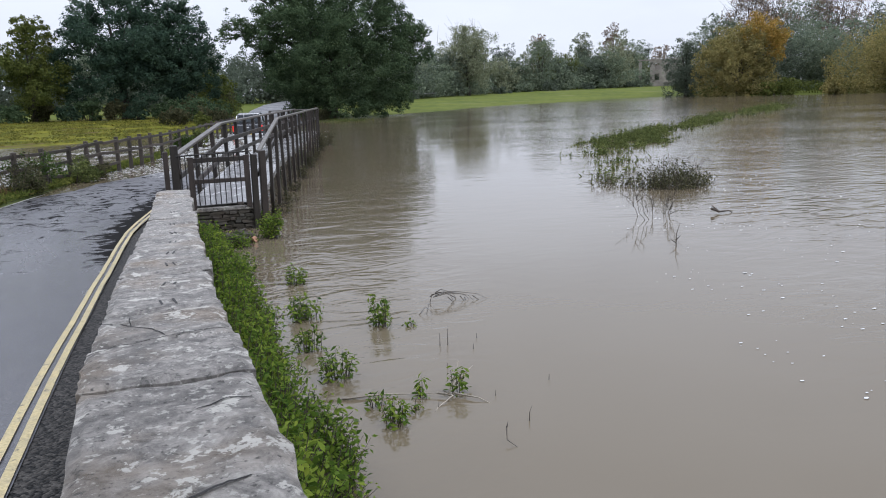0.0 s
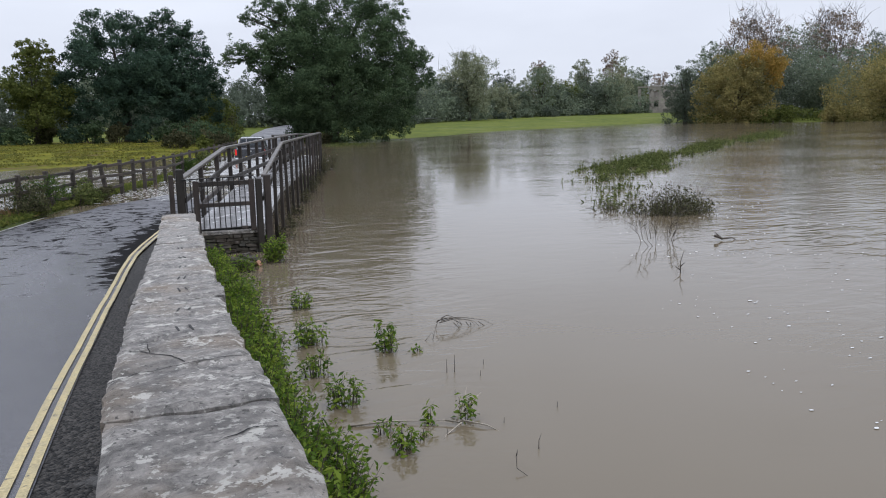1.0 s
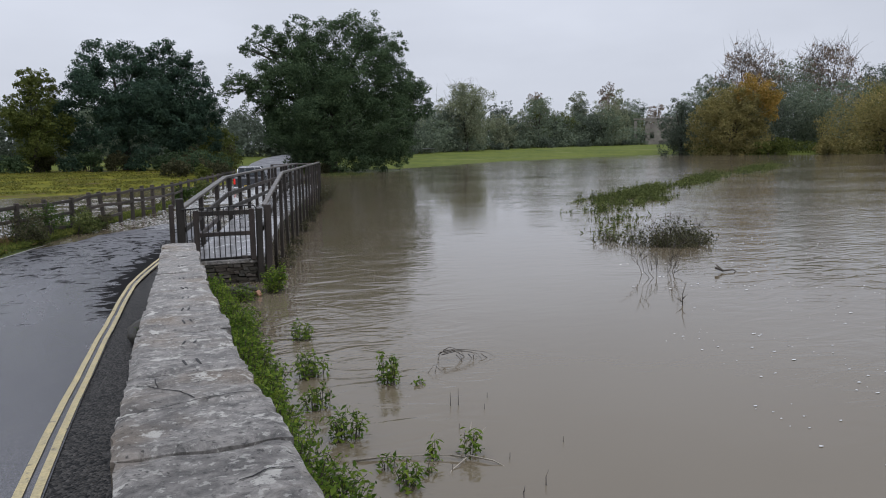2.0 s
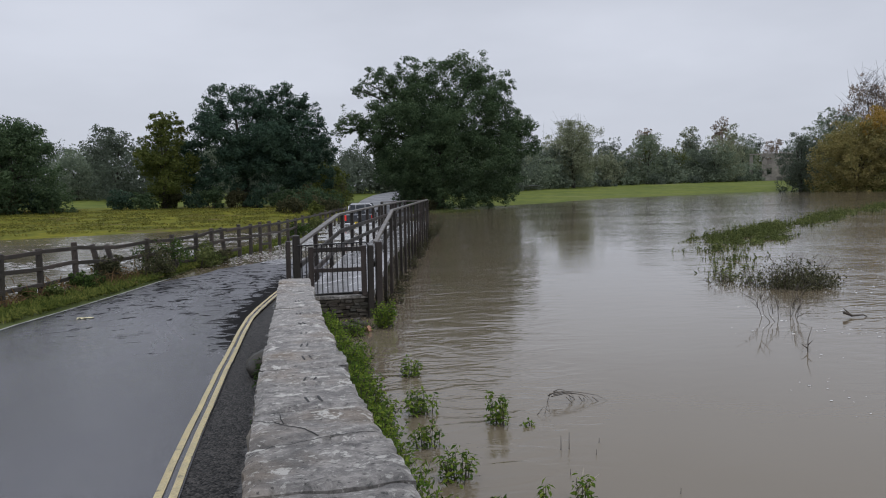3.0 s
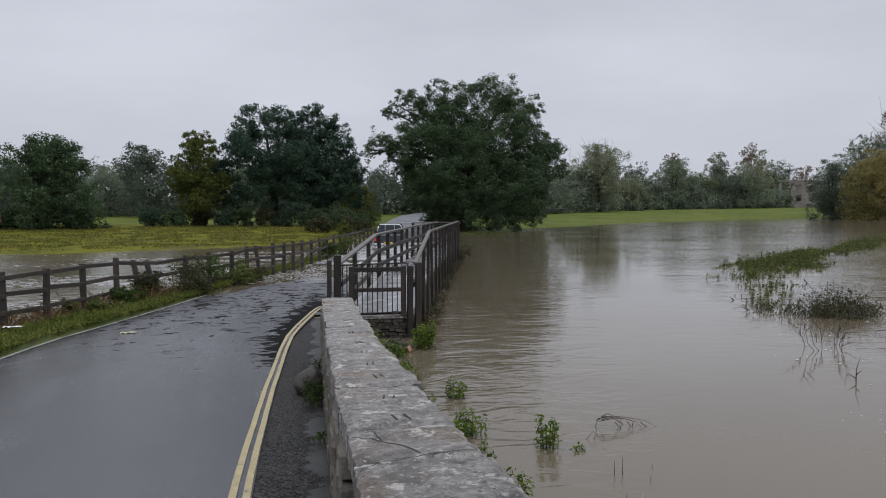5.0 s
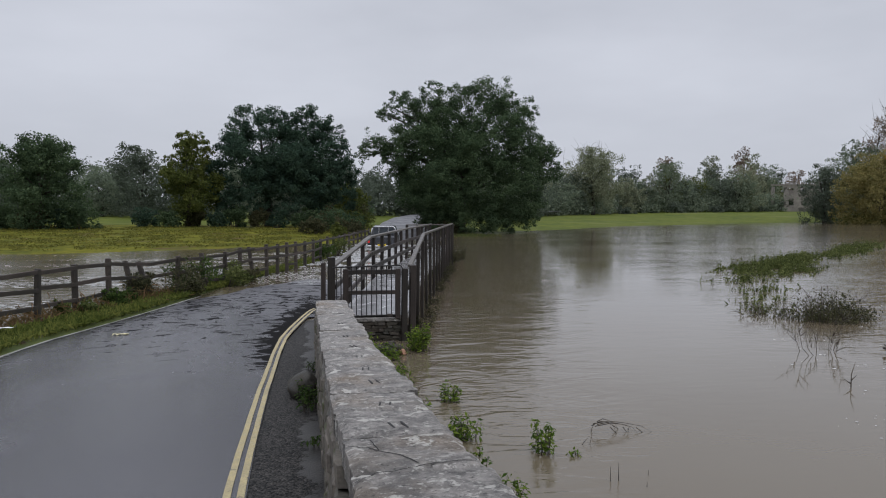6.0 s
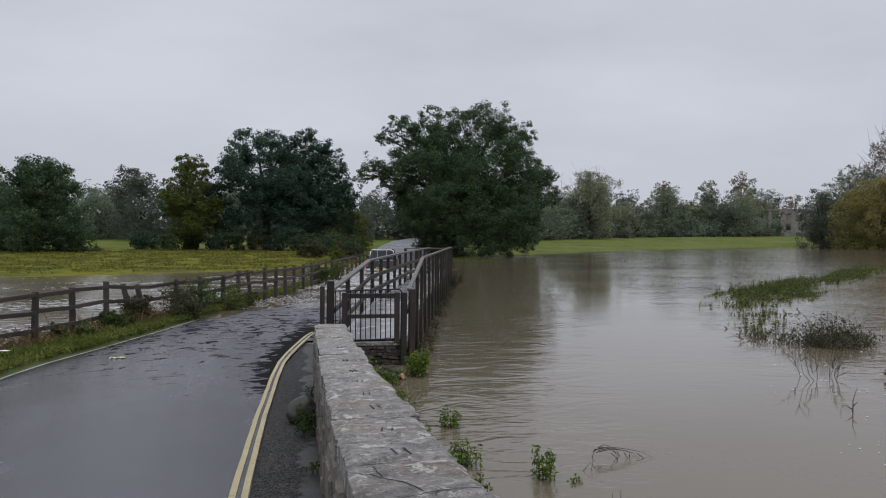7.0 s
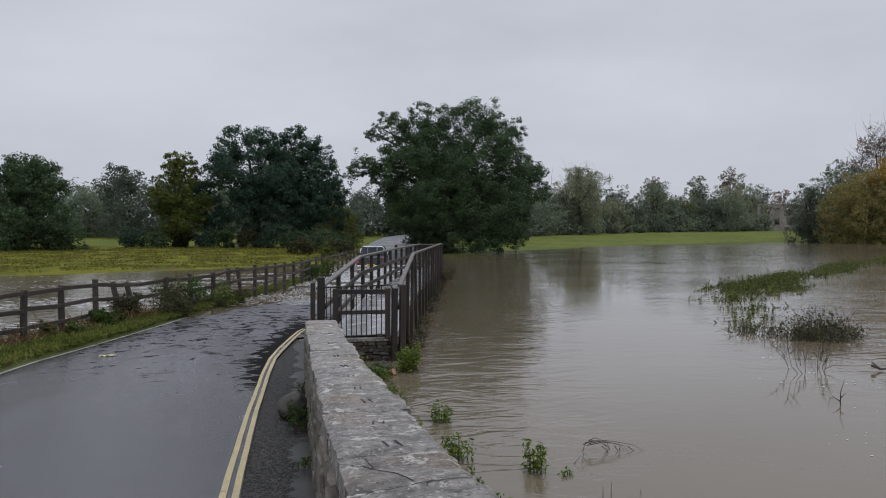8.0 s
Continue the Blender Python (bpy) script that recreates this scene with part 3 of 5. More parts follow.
def spaced(lo, hi, step, far):
    core = list(np.arange(lo, hi + 0.1, step))
    return [-far, -far / 2, -far / 4, lo - 160, lo - 80, lo - 30] + core + [hi + 30, hi + 80, hi + 160, far / 4 + hi, far / 2 + hi, far]


gx, gy = spaced(-110, 230, 3.4, 3000), spaced(-60, 310, 3.0, 3000)
gs = Shape().sheet([[(x, y, ground_z(x, y)) for x in gx] for y in gy])
g_me = gs.mesh("ground", MEADOW, True)
g_me.materials.append(FIELD)
for p in g_me.polygons:
    c = p.center
    p.material_index = 0 if c.x < 13 and c.y < 90 else 1
tagged(part("ground", g_me), "flooded grass meadows reaching out to distant woods", "ground", kind="structure")

tagged(part("water", Shape().sheet([[(x, y, 0.0) for x in (-900, -200, 0, 200, 900)] for y in (-300, 0, 100, 320)]).mesh("water", WATER)),
       "silty grey-brown flood water with a rippled surface", "water", kind="structure")


def road_frame(y, off):
    """A point off metres right of the road's middle line."""
    h = 0.5
    dx, dy = along(ROAD_MID, y + h) - along(ROAD_MID, y - h), 2 * h
    n = math.hypot(dx, dy)
    return along(ROAD_MID, y) + off * dy / n, y - off * dx / n


road_y = list(np.arange(-60, 0, 4.0)) + list(np.arange(0, 40, 0.8)) + list(np.arange(40, 182, 2.5))


def strip(name, lo, hi, lift, mat, y0=-60, y1=180, cols=2, camber=0.0):
    rows = []
    for y in road_y:
        if y0 <= y <= y1:
            row = []
            for k in range(cols):
                off = lo(y) + (hi(y) - lo(y)) * k / (cols - 1)
                x, yy = road_frame(y, off)
                row.append((x, yy, along(ROAD_Z, yy) + lift - camber * (off / 2.6) ** 2 + 0.012 * noise.noise(Vector((x * 0.6, yy * 0.4, 1)))))
            rows.append(row)
    return Shape().sheet(rows).mesh(name, mat, True)


YELLOW_X = ((-60, -0.75), (3, -0.79), (5.5, -0.86), (7.5, -0.89), (9.5, -0.9), (12.7, -0.86), (14.3, -0.79), (15.5, -0.66), (17.4, -0.4), (18.4, -0.24), (19.4, 0.06))


def half_right(y):
    """From the road's middle out to just past the yellow lines, or to the footbridge."""
    return along(YELLOW_X, y) + 0.012 - along(ROAD_MID, y) if y < 18.4 else 2.66


def to_wall(y):
    """From the road's middle out to the foot of the parapet or of the footbridge."""
    return -0.2 - along(ROAD_MID, y) + max(0.0, 0.1 * (2.6 - y) / 2) if y < 12.5 else 2.72


road_me = strip("road", lambda y: -2.6, half_right, 0.0, ASPHALT, cols=9, camber=0.05)
lane_uv = road_me.uv_layers.new(name="lane")
for lp in road_me.loops:
    c = road_me.vertices[lp.vertex_index].co
    lane_uv.data[lp.index].uv = (c.x - along(YELLOW_X, min(c.y, 19.4)), c.y)
tagged(part("road", road_me), "wet dark asphalt lane running down into the flood", "road", kind="structure")
tagged(part("gutter", strip("gutter", half_right, lambda y: max(to_wall(y), half_right(y) + 0.05), -0.058, GRAVELLY, -40, 18.2, cols=4)), "coarse gritty tarmac strip at the foot of the wall", "road", kind="structure")
tagged(part("road_bed", strip("road_bed", lambda y: -2.7, lambda y: 3.0 if y > 13 else to_wall(y), -0.22, MUD, cols=3)), "earth bed under the lane", "road", kind="structure")
tagged(part("white_edge_line", strip("white_edge_line", lambda y: -2.5, lambda y: -2.43, -0.035, WHITE_LINE, -40, 36, cols=2)), "worn white painted line along the road's edge", "road marking", kind="structure")
for off in (-0.025, -0.12):
    rows = []
    for y in np.arange(-40, 19.1, 0.35):
        x = along(YELLOW_X, y) + off
        z = along(ROAD_Z, y) - 0.05 * ((x - along(ROAD_MID, y)) / 2.6) ** 2 + 0.009 + 0.012 * noise.noise(Vector((x * 0.6, y * 0.4, 1)))
        edge = 0.004 * noise.noise(Vector((y * 3, off, 0)))
        rows.append([(x - 0.027 + edge, y, z), (x + 0.027 + edge, y, z)])
    tagged(part("yellow_line", Shape().sheet(rows).mesh("yellow_line", YELLOW)), "yellow painted no-parking line beside the wall", "road marking", "double yellow lines", "structure")

# grass verge between road and fence, falling into the flood
rows = []
for y in road_y:
    if y < 62:
        row = []
        for off, dz in ((-2.5, -0.06), (-2.68, 0.0), (-2.95, 0.06), (-3.5, 0.05), (-4.0, -0.06), (-4.8, -0.35), (-6.0, -1.0)):
            x, yy = road_frame(y, off)
            row.append((x, yy, along(ROAD_Z, min(yy, 34)) + dz + (0.05 * noise.noise(Vector((x, yy, 5))) if off < -2.7 else 0)))
        rows.append(row)
tagged(part("verge", Shape().sheet(rows).mesh("verge", VERGE, True)), "scruffy grass verge between road and timber fence", "verge", kind="structure")
# earth bank between the parapet and the river
rows = []
for y in np.arange(-8, 13.6, 0.4):
    top = along(WALL_Z, y) - 0.95
    wob = 0.1 * noise.noise(Vector((0, y * 0.9, 2)))
    rows.append([(0.1, y, top + 0.05), (0.3, y, top), (0.5 + wob, y, max(top - 0.3, 0.05)), (0.75 + wob, y, -0.05), (1.3 + wob, y, -0.6)])
tagged(part("river_bank", Shape().sheet(rows).mesh("river_bank", MUD, True)), "muddy bank under nettles at the wall's foot", "bank", kind="structure")

# ---- stone parapet ----
wall = thing("parapet_wall", 0, 0, 0, "weathered grey stone bridge parapet with lichened coping slabs", "wall", kind="structure")
WX0, WX1 = -0.27, 0.235
BEND = ((-8, 0.42), (-2, 0.22), (0.6, 0.1), (2.0, 0.03), (3.2, 0.0), (13, 0.0))
core_rows = []
for y in np.arange(-8, 12.45, 0.5):
    t = along(WALL_Z, y) - 0.13
    k = along(BEND, y)
    core_rows.append([(WX0 + 0.05 + k, y, -0.9), (WX0 + 0.05 + k, y, t), (WX1 - 0.05 + k, y, t), (WX1 - 0.05 + k, y, -0.9)])
core_sh = Shape().sheet(core_rows)
b = len(core_sh.v)
core_sh.f += [(3, 2, 1, 0), (b - 4, b - 3, b - 2, b - 1)]
part("wall_core", core_sh.mesh("wall_core", MORTAR), wall)

rng = np.random.default_rng(5)
joint = [-8.0]
while joint[-1] < 12.3:
    joint.append(joint[-1] + float(rng.uniform(0.5, 0.66)))
joint = [j for j in joint if j < 1.2] + [1.72, 2.2, 2.82, 3.4, 3.98, 4.56, 5.14, 5.74, 6.35, 6.98, 7.62, 8.3, 9.0, 9.7, 10.4, 11.1, 11.8, 12.5]


SLABS = []


def slab_top(x, y):
    for y0, y1, lift, seed in SLABS:
        if y0 <= y < y1:
            return along(WALL_Z, y) + lift + 0.011 * noise.noise(Vector((x * 4, y * 4, seed * 3.1))) + 0.006 * noise.noise(Vector((x * 15, y * 15, seed)))
    return along(WALL_Z, y)


def coping_slab(y0, y1, seed):
    """One slab with a rough top, chipped rims and a skewed joint."""
    r = np.random.default_rng(seed)
    nx, ny = (14, 12) if y1 < 6 else (9, 7)
    right = WX1 + r.uniform(-0.02, 0.02)
    left = WX0 + r.uniform(-0.012, 0.012)
    skew = 0.03 * math.sin(y0 * 7.0)
    lift = r.uniform(-0.008, 0.008)
    SLABS.append((y0, y1, lift, seed))
    top, low = [], []
    for i in range(ny + 1):
        v = i / ny
        rt, rl = [], []
        for k in range(nx + 1):
            u = k / nx
            wob0 = 0.018 * noise.noise(Vector((u * 5, y0 * 3, 1))) + skew * (u - 0.5)
            wob1 = 0.018 * noise.noise(Vector((u * 5, y1 * 3, 1))) + 0.03 * math.sin(y1 * 7.0) * (u - 0.5)
            y = (y0 + 0.0035 + wob0) * (1 - v) + (y1 - 0.0035 + wob1) * v
            x = left + (right - left) * u + along(BEND, y)
            if k in (0, nx):
                x += (0.02 if k == nx else 0.012) * noise.noise(Vector((y * 5, k, seed))) + 0.012 * noise.noise(Vector((y * 17, k, seed)))
            rim = min(u * (right - left), (1 - u) * (right - left), v * (y1 - y0), (1 - v) * (y1 - y0))
            z = along(WALL_Z, y) + lift + 0.011 * noise.noise(Vector((x * 4, y * 4, seed * 3.1))) + 0.006 * noise.noise(Vector((x * 15, y * 15, seed)))
            if rim < 0.025:
                z -= 0.016 * (1 - rim / 0.025) ** 1.5 + 0.009 * max(0, noise.noise(Vector((x * 11, y * 11, 8))))
            rt.append((x, y, z))
            rl.append((x, y, along(WALL_Z, y) - 0.135))
        top.append(rt)
        low.append(rl)
    sh = Shape().sheet(top)
    skirt = [top[i][0] for i in range(ny + 1)] + top[ny][1:] + [top[i][nx] for i in range(ny - 1, -1, -1)] + [top[0][k] for k in range(nx - 1, 0, -1)]
    base = [low[i][0] for i in range(ny + 1)] + low[ny][1:] + [low[i][nx] for i in range(ny - 1, -1, -1)] + [low[0][k] for k in range(nx - 1, 0, -1)]
    n, b = len(skirt), len(sh.v)
    sh.v += skirt + base
    sh.f += [(b + i, b + (i + 1) % n, b + n + (i + 1) % n, b + n + i) for i in range(n)]
    return sh.mesh("coping_slab", COPING)


for i in range(len(joint) - 1):
    part("coping_slab", coping_slab(joint[i], joint[i + 1], i + 1), wall)
for j, gap in ((2.98, 0.03), (3.55, 0.027), (4.27, 0.022), (4.92, 0.02), (5.71, 0.02), (6.53, 0.018), (7.6, 0.018), (8.9, 0.018)):
    cr = Shape()
    for side in (-gap, gap):
        cr.box(side - 0.005, side + 0.005, -0.07, 0.07, -0.03, 0.008)
    slope = math.degrees(math.atan((along(WALL_Z, j + 0.2) - along(WALL_Z, j - 0.2)) / 0.4))
    part("iron_cramp", cr.mesh("iron_cramp", BLACK_IRON), wall, "rusted iron cramp let into the coping", pose(0.012 * math.sin(j * 9), j, slab_top(0.0, j) - 0.004, slope, 0, 9 * math.sin(j * 5)))


def crack(points, width):
    """A coping crack as a thin strip, its inner shade painted near-black."""
    sh = Shape()
    rows = []
    fine = []
    for (xa, ya), (xb, yb) in zip(points[:-1], points[1:]):
        fine += [(xa + (xb - xa) * k / 5, ya + (yb - ya) * k / 5 + 0.006 * noise.noise(Vector((xa * 40 + k, ya * 40, 1)))) for k in range(5)]
    points = fine
    for i, (x, y) in enumerate(points):
        w = width * (0.4 + 0.6 * math.sin(math.pi * (i + 0.5) / len(points)))
        rows.append([(x, y - w / 2, slab_top(x, y - w / 2) + 0.003), (x + 0.004, y, slab_top(x, y) + 0.004), (x, y + w / 2, slab_top(x, y + w / 2) + 0.003)])
    return sh.sheet(rows).mesh("crack", CRACK)


part("crack", crack([(-0.25, 2.6), (-0.16, 2.55), (-0.12, 2.49), (-0.04, 2.4), (0.0, 2.31), (0.01, 2.26)], 0.009), wall)
part("crack", crack([(-0.14, 2.72), (-0.135, 2.6), (-0.12, 2.49)], 0.007), wall)
part("crack", crack([(-0.25, 2.06), (-0.16, 2.17), (-0.01, 2.21), (0.06, 2.26), (0.18, 2.28), (0.24, 2.27)], 0.008), wall)
part("crack", crack([(0.1, 1.4), (0.14, 1.42), (0.19, 1.46), (0.27, 1.45)], 0.01), wall)
part("crack", crack([(0.02, 0.86), (0.09, 0.89), (0.16, 0.93), (0.22, 0.95)], 0.013), wall)


def stone_mesh(seed):
    bm = bmesh.new()
    bmesh.ops.create_cube(bm, size=1.0)
    bmesh.ops.bevel(bm, geom=bm.edges[:], offset=0.13, segments=1, affect="EDGES")
    r = random.Random(seed)
    for v in bm.verts:
        v.co += Vector((r.uniform(-0.05, 0.05), r.uniform(-0.05, 0.05), r.uniform(-0.07, 0.07)))
    me = bpy.data.meshes.new("stone")
    bm.to_mesh(me)
    bm.free()
    me.materials.append(RUBBLE)
    return me


STONES = [stone_mesh(s) for s in range(9)]

# ---- footbridge with its gate ----
bridge = thing("footbridge", 0, 0, 0, "dark timber footbridge with post-and-rail sides above the flood", "footbridge")
LEFT = ((14.2, 0.06), (18.0, 1.07), (26.0, 2.98), (33.5, 5.0))
RIGHT = ((14.1, 1.52), (18.0, 2.37), (26.0, 4.2), (34.2, 6.1))
TOPZ = ((14.0, 1.42), (18.0, 1.85), (34.3, 1.84))
TOPZ_RIVER = ((14.0, 1.43), (18.0, 1.92), (34.3, 1.85))


def deck_z(y):
    return along(TOPZ, y) - 1.02 if y > 18 else 0.46 + (y - 14) * 0.0875


rows = []
for y in np.arange(14.12, 34.6, 0.5):
    rows.append([(along(LEFT, y) + 0.08, y, deck_z(y) - 0.12), (along(LEFT, y) + 0.08, y, deck_z(y)), (along(RIGHT, y) - 0.06, y, deck_z(y)), (along(RIGHT, y) - 0.06, y, deck_z(y) - 0.12)])
part("deck", Shape().sheet(rows).mesh("deck", DECK), bridge, "wet pale boarded deck")
for line, count, side in ((LEFT, 14, -1), (RIGHT, 15, 1)):
    y0, y1 = line[0][0], line[-1][0]
    ys = [y0 + 0.15 + (y1 - y0 - 0.25) * i / (count - 1) for i in range(count)]
    crest = TOPZ if side < 0 else TOPZ_RIVER
    for y in ys:
        x = along(line, y)
        top = along(crest, y) - 0.05
        low = -0.9 if side > 0 else 0.0
        part("post", timber(0.085 if side < 0 else 0.07, 0.1, top - low, TIMBER), bridge, "", pose(x + side * 0.03, y, (top + low) / 2, random.uniform(-0.8, 0.8), random.uniform(-1, 1), -13))
    knots = sorted(set([y0, 18.0, 22.0, 26.0, 30.0, y1]))
    for a, c in zip(knots[:-1], knots[1:]):
        pa, pc = (along(line, a), a, along(crest, a)), (along(line, c), c, along(crest, c))
        beam("handrail", (pa[0], pa[1], pa[2] - 0.025), (pc[0], pc[1], pc[2] - 0.025), 0.12 if side < 0 else 0.085, 0.05, RAILTOP, bridge, label="silvered flat handrail")
        for drop in ((0.42, 0.76) if side < 0 else (0.45,)):
            beam("rail", (pa[0] - side * 0.045, pa[1], pa[2] - drop), (pc[0] - side * 0.045, pc[1], pc[2] - drop), 0.045, 0.1, TIMBER, bridge)
beam("handrail", (5.0, 33.5, 1.78), (4.2, 35.6, 1.74), 0.13, 0.05, RAILTOP, bridge)
beam("handrail", (6.15, 34.2, 1.77), (4.9, 36.4, 1.74), 0.13, 0.05, RAILTOP, bridge)
for x, y in ((5.8, 34.9), (5.3, 35.7), (4.9, 36.4), (4.6, 34.6), (4.2, 35.6)):
    part("post", timber(0.1, 0.12, 1.8, TIMBER), bridge, "", pose(x, y, 0.85, 0, 0, -30))

abut = thing("stone_abutment", 0, 0, 0, "low dark stone abutment under the footbridge gate", "wall", kind="structure")
part("abutment_core", Shape().box(0.3, 1.4, 14.12, 16.2, -0.7, 0.36).mesh("abutment_core", MORTAR), abut)
part("capstone", timber(1.2, 0.42, 0.07, COPING, 0.015), abut, "pale wet capping slab", pose(0.85, 14.22, 0.4))
r5 = random.Random(11)
WET_STONES = []
for me in STONES:
    wet = me.copy()
    wet.materials[0] = WET_RUBBLE
    WET_STONES.append(wet)
for c in range(13):
    x = 0.28
    z = -0.42 + c * 0.062
    while x < 1.42:
        w = r5.uniform(0.07, 0.34)
        part("stone", WET_STONES[r5.randrange(9)], abut, "", pose(x + w / 2, 14.1, z + r5.uniform(-0.012, 0.012), r5.uniform(-6, 6), r5.uniform(-5, 5), r5.uniform(-5, 5)) @ Matrix.Diagonal((w * 1.02, 0.16 + r5.uniform(-0.03, 0.05), 0.062, 1)))
        x += w

gate = thing("footbridge_gate", 0, 14.0, 0, "closed dark timber gate with thin iron bars", "gate")
part("stile", timber(0.1, 0.08, 0.95, TIMBER), gate, "", pose(0.3, 0, 0.9))
part("stile", timber(0.1, 0.08, 0.95, TIMBER), gate, "", pose(1.28, 0, 0.9))
part("top_rail", timber(0.9, 0.07, 0.085, TIMBER), gate, "", pose(0.79, 0, 1.315))
part("middle_rail", timber(0.9, 0.07, 0.075, TIMBER), gate, "", pose(0.79, 0, 0.93))
part("bottom_bar", Shape().tube([(0.34, -0.03, 0.485), (1.24, -0.03, 0.5)], [0.014, 0.014], 6).mesh("bottom_bar", BLACK_IRON), gate, "thin iron rod")
for i in range(9):
    x = 0.405 + i * 0.094
    part("bar", Shape().tube([(x, -0.03, 0.48), (x, -0.03, 1.42)], [0.0105, 0.0105], 6).mesh("bar", BLACK_IRON), gate, "thin iron upright")
for x in (0.13, 0.21):
    part("bar", Shape().tube([(x, -0.03, 0.55), (x, -0.03, 1.41)], [0.0105, 0.0105], 6).mesh("bar", BLACK_IRON), gate, "thin iron upright")
part("latch_box", timber(0.11, 0.06, 0.06, IRON), gate, "rusty latch box", pose(1.12, -0.03, 0.49))
part("latch_bar", Shape().tube([(0.06, -0.06, 1.41), (0.7, -0.06, 1.425), (1.32, -0.06, 1.44), (1.37, -0.06, 1.37)], [0.014] * 4, 6).mesh("latch_bar", BLACK_IRON), gate, "thin iron top bar")
for x, y, z0, z1, w, lab in ((-0.12, 14.0, 0.0, 1.5, 0.085, "slim dark timber bollard post"), (0.03, 14.02, 0.0, 1.6, 0.13, "stout dark timber gate post"),
                             (1.4, 13.98, -0.6, 1.38, 0.11, "dark timber hanging post"), (1.56, 14.02, -0.6, 1.44, 0.12, "dark timber end post in the water")):
    tagged(part("gate_post", timber(w, w, z1 - z0, TIMBER, 0.012), None, "", pose(x, y, (z0 + z1) / 2, 0.5, 0.5, 5)), lab, "post", "posts beside the gate")

# ---- roadside fence and speed sign ----
fence = thing("roadside_fence", 0, 0, 0, "grey weathered post-and-rail fence, part leaning and broken", "fence")
FENCE = [(-9.2, 6.3, 0), (-8.65, 8.3, 0), (-8.1, 10.3, 0), (-7.55, 12.2, 0), (-7.0, 14.2, 1), (-6.51, 15.97, -2), (-6.14, 17.28, 1), (-5.75, 18.66, 0), (-5.35, 20.09, 0), (-4.95, 21.06, -14),
         (-4.69, 21.69, -17), (-4.16, 22.97, 3), (-3.59, 24.36, -4), (-3.09, 25.57, 2), (-2.67, 26.49, 0), (-2.28, 27.31, -9), (-1.88, 28.38, 0), (-1.54, 29.42, 1), (-1.21, 30.43, 0)]
for i in range(14):
    u = i / 13
    FENCE.append((-0.88 + 4.7 * u, 31.72 + 22.3 * u, 0))
fr = random.Random(4)
FTOP = []
for i, (x, y, lean) in enumerate(FENCE):
    z = along(ROAD_Z, min(y, 34)) + 0.02
    low = 0.1 if 9 <= i <= 13 else 0.0
    h = 1.14 + fr.uniform(-0.03, 0.05) - low
    part("post", timber(0.12, 0.1, h + 0.5, OLDWOOD, 0.012), fence, "", pose(x, y, z, 0, 0, -18) @ pose(0, 0, 0, fr.uniform(-1.5, 1.5), lean, 0) @ pose(0, 0, (h - 0.5) / 2))
    FTOP.append((x, y, z + 1.06 - low))
for i in range(len(FENCE) - 1):
    a, c = Vector(FTOP[i]), Vector(FTOP[i + 1])
    for k, drop in enumerate((0.02, 0.38, 0.76)):
        if k == 2 and i > 8 and i % 3:
            continue
        tilt = Vector((0, 0, fr.uniform(-0.03, 0.03)))
        beam("rail", a + Vector((0.05, 0, -drop)) + tilt, c + Vector((0.05, 0, -drop)) - tilt, 0.04, 0.095, OLDWOOD, fence)

sign = thing("speed_sign", -6.78, 16.3, 0.05, "round red-ringed 40 speed limit sign on black pole", "road sign")
part("pole", Shape().tube([(0, 0, -0.4), (0, 0, 2.3)], [0.045, 0.045], 12).mesh("pole", plain("black_pole_paint", (0.006, 0.006, 0.007), 0.85), True), sign, "black painted steel pole")


def disc(r0, r1, y, thick, mat, name):
    sh = Shape()
    n = 40
    for yy in (y, y + thick):
        for r in (r0, r1):
            sh.v += [(r * math.cos(2 * math.pi * k / n), yy, r * math.sin(2 * math.pi * k / n)) for k in range(n)]
    for k in range(n):
        q = (k + 1) % n
        sh.f += [(k, q, n + q, n + k), (n + k, n + q, 3 * n + q, 3 * n + k), (2 * n + k, 3 * n + k, 3 * n + q, 2 * n + q)]
        if r0 > 0.001:
            sh.f.append((k, 2 * n + k, 2 * n + q, q))
    return sh.mesh(name, mat)


SZ = 2.2
part("backing", disc(0.0, 0.178, -0.058, 0.012, plain("sign_backing", (0.02, 0.02, 0.02), 0.5), "backing"), sign, "dark round backing", pose(0, 0, SZ))
plate = part("plate", disc(0.0, 0.165, -0.064, 0.005, plain("sign_white", (0.78, 0.78, 0.76), 0.35), "plate"), sign, "white face", pose(0, 0, SZ))
part("ring", disc(0.134, 0.168, -0.07, 0.005, plain("sign_red", (0.55, 0.035, 0.03), 0.35), "ring"), sign, "red ring", pose(0, 0, SZ))
fc = bpy.data.curves.new("numerals", "FONT")
fc.body, fc.size, fc.align_x, fc.align_y, fc.extrude, fc.offset = "40", 0.18, "CENTER", "CENTER", 0.002, 0.004
fc.materials.append(plain("sign_black", (0.01, 0.01, 0.01), 0.4))
nums = new("numerals", fc)
nums.parent = sign
nums.matrix_basis = pose(0, -0.07, SZ, 90, 0, 0)

# ---- pickup truck standing in the flood ----
PAINT = material("dark_grey_car_paint", (0.03, 0.032, 0.037), (0.045, 0.047, 0.053), scale=2, grain=30, rough=(0.22, 0.3), bump=0.0, spec=0.6)
GLASS = plain("tinted_window_glass", (0.02, 0.027, 0.033), 0.25)
CHROME = plain("polished_steel", (0.6, 0.6, 0.6), 0.2, 1.0)
TYRE = plain("tyre_rubber", (0.012, 0.012, 0.012), 0.8)
BLACKPLASTIC = plain("black_plastic", (0.02, 0.02, 0.02), 0.5)
truck = thing("pickup_truck", 4.6, 50.5, along(ROAD_Z, 50.5), "dark grey double-cab pickup with faintly glowing red tail lights", "pickup truck", rz=-9)


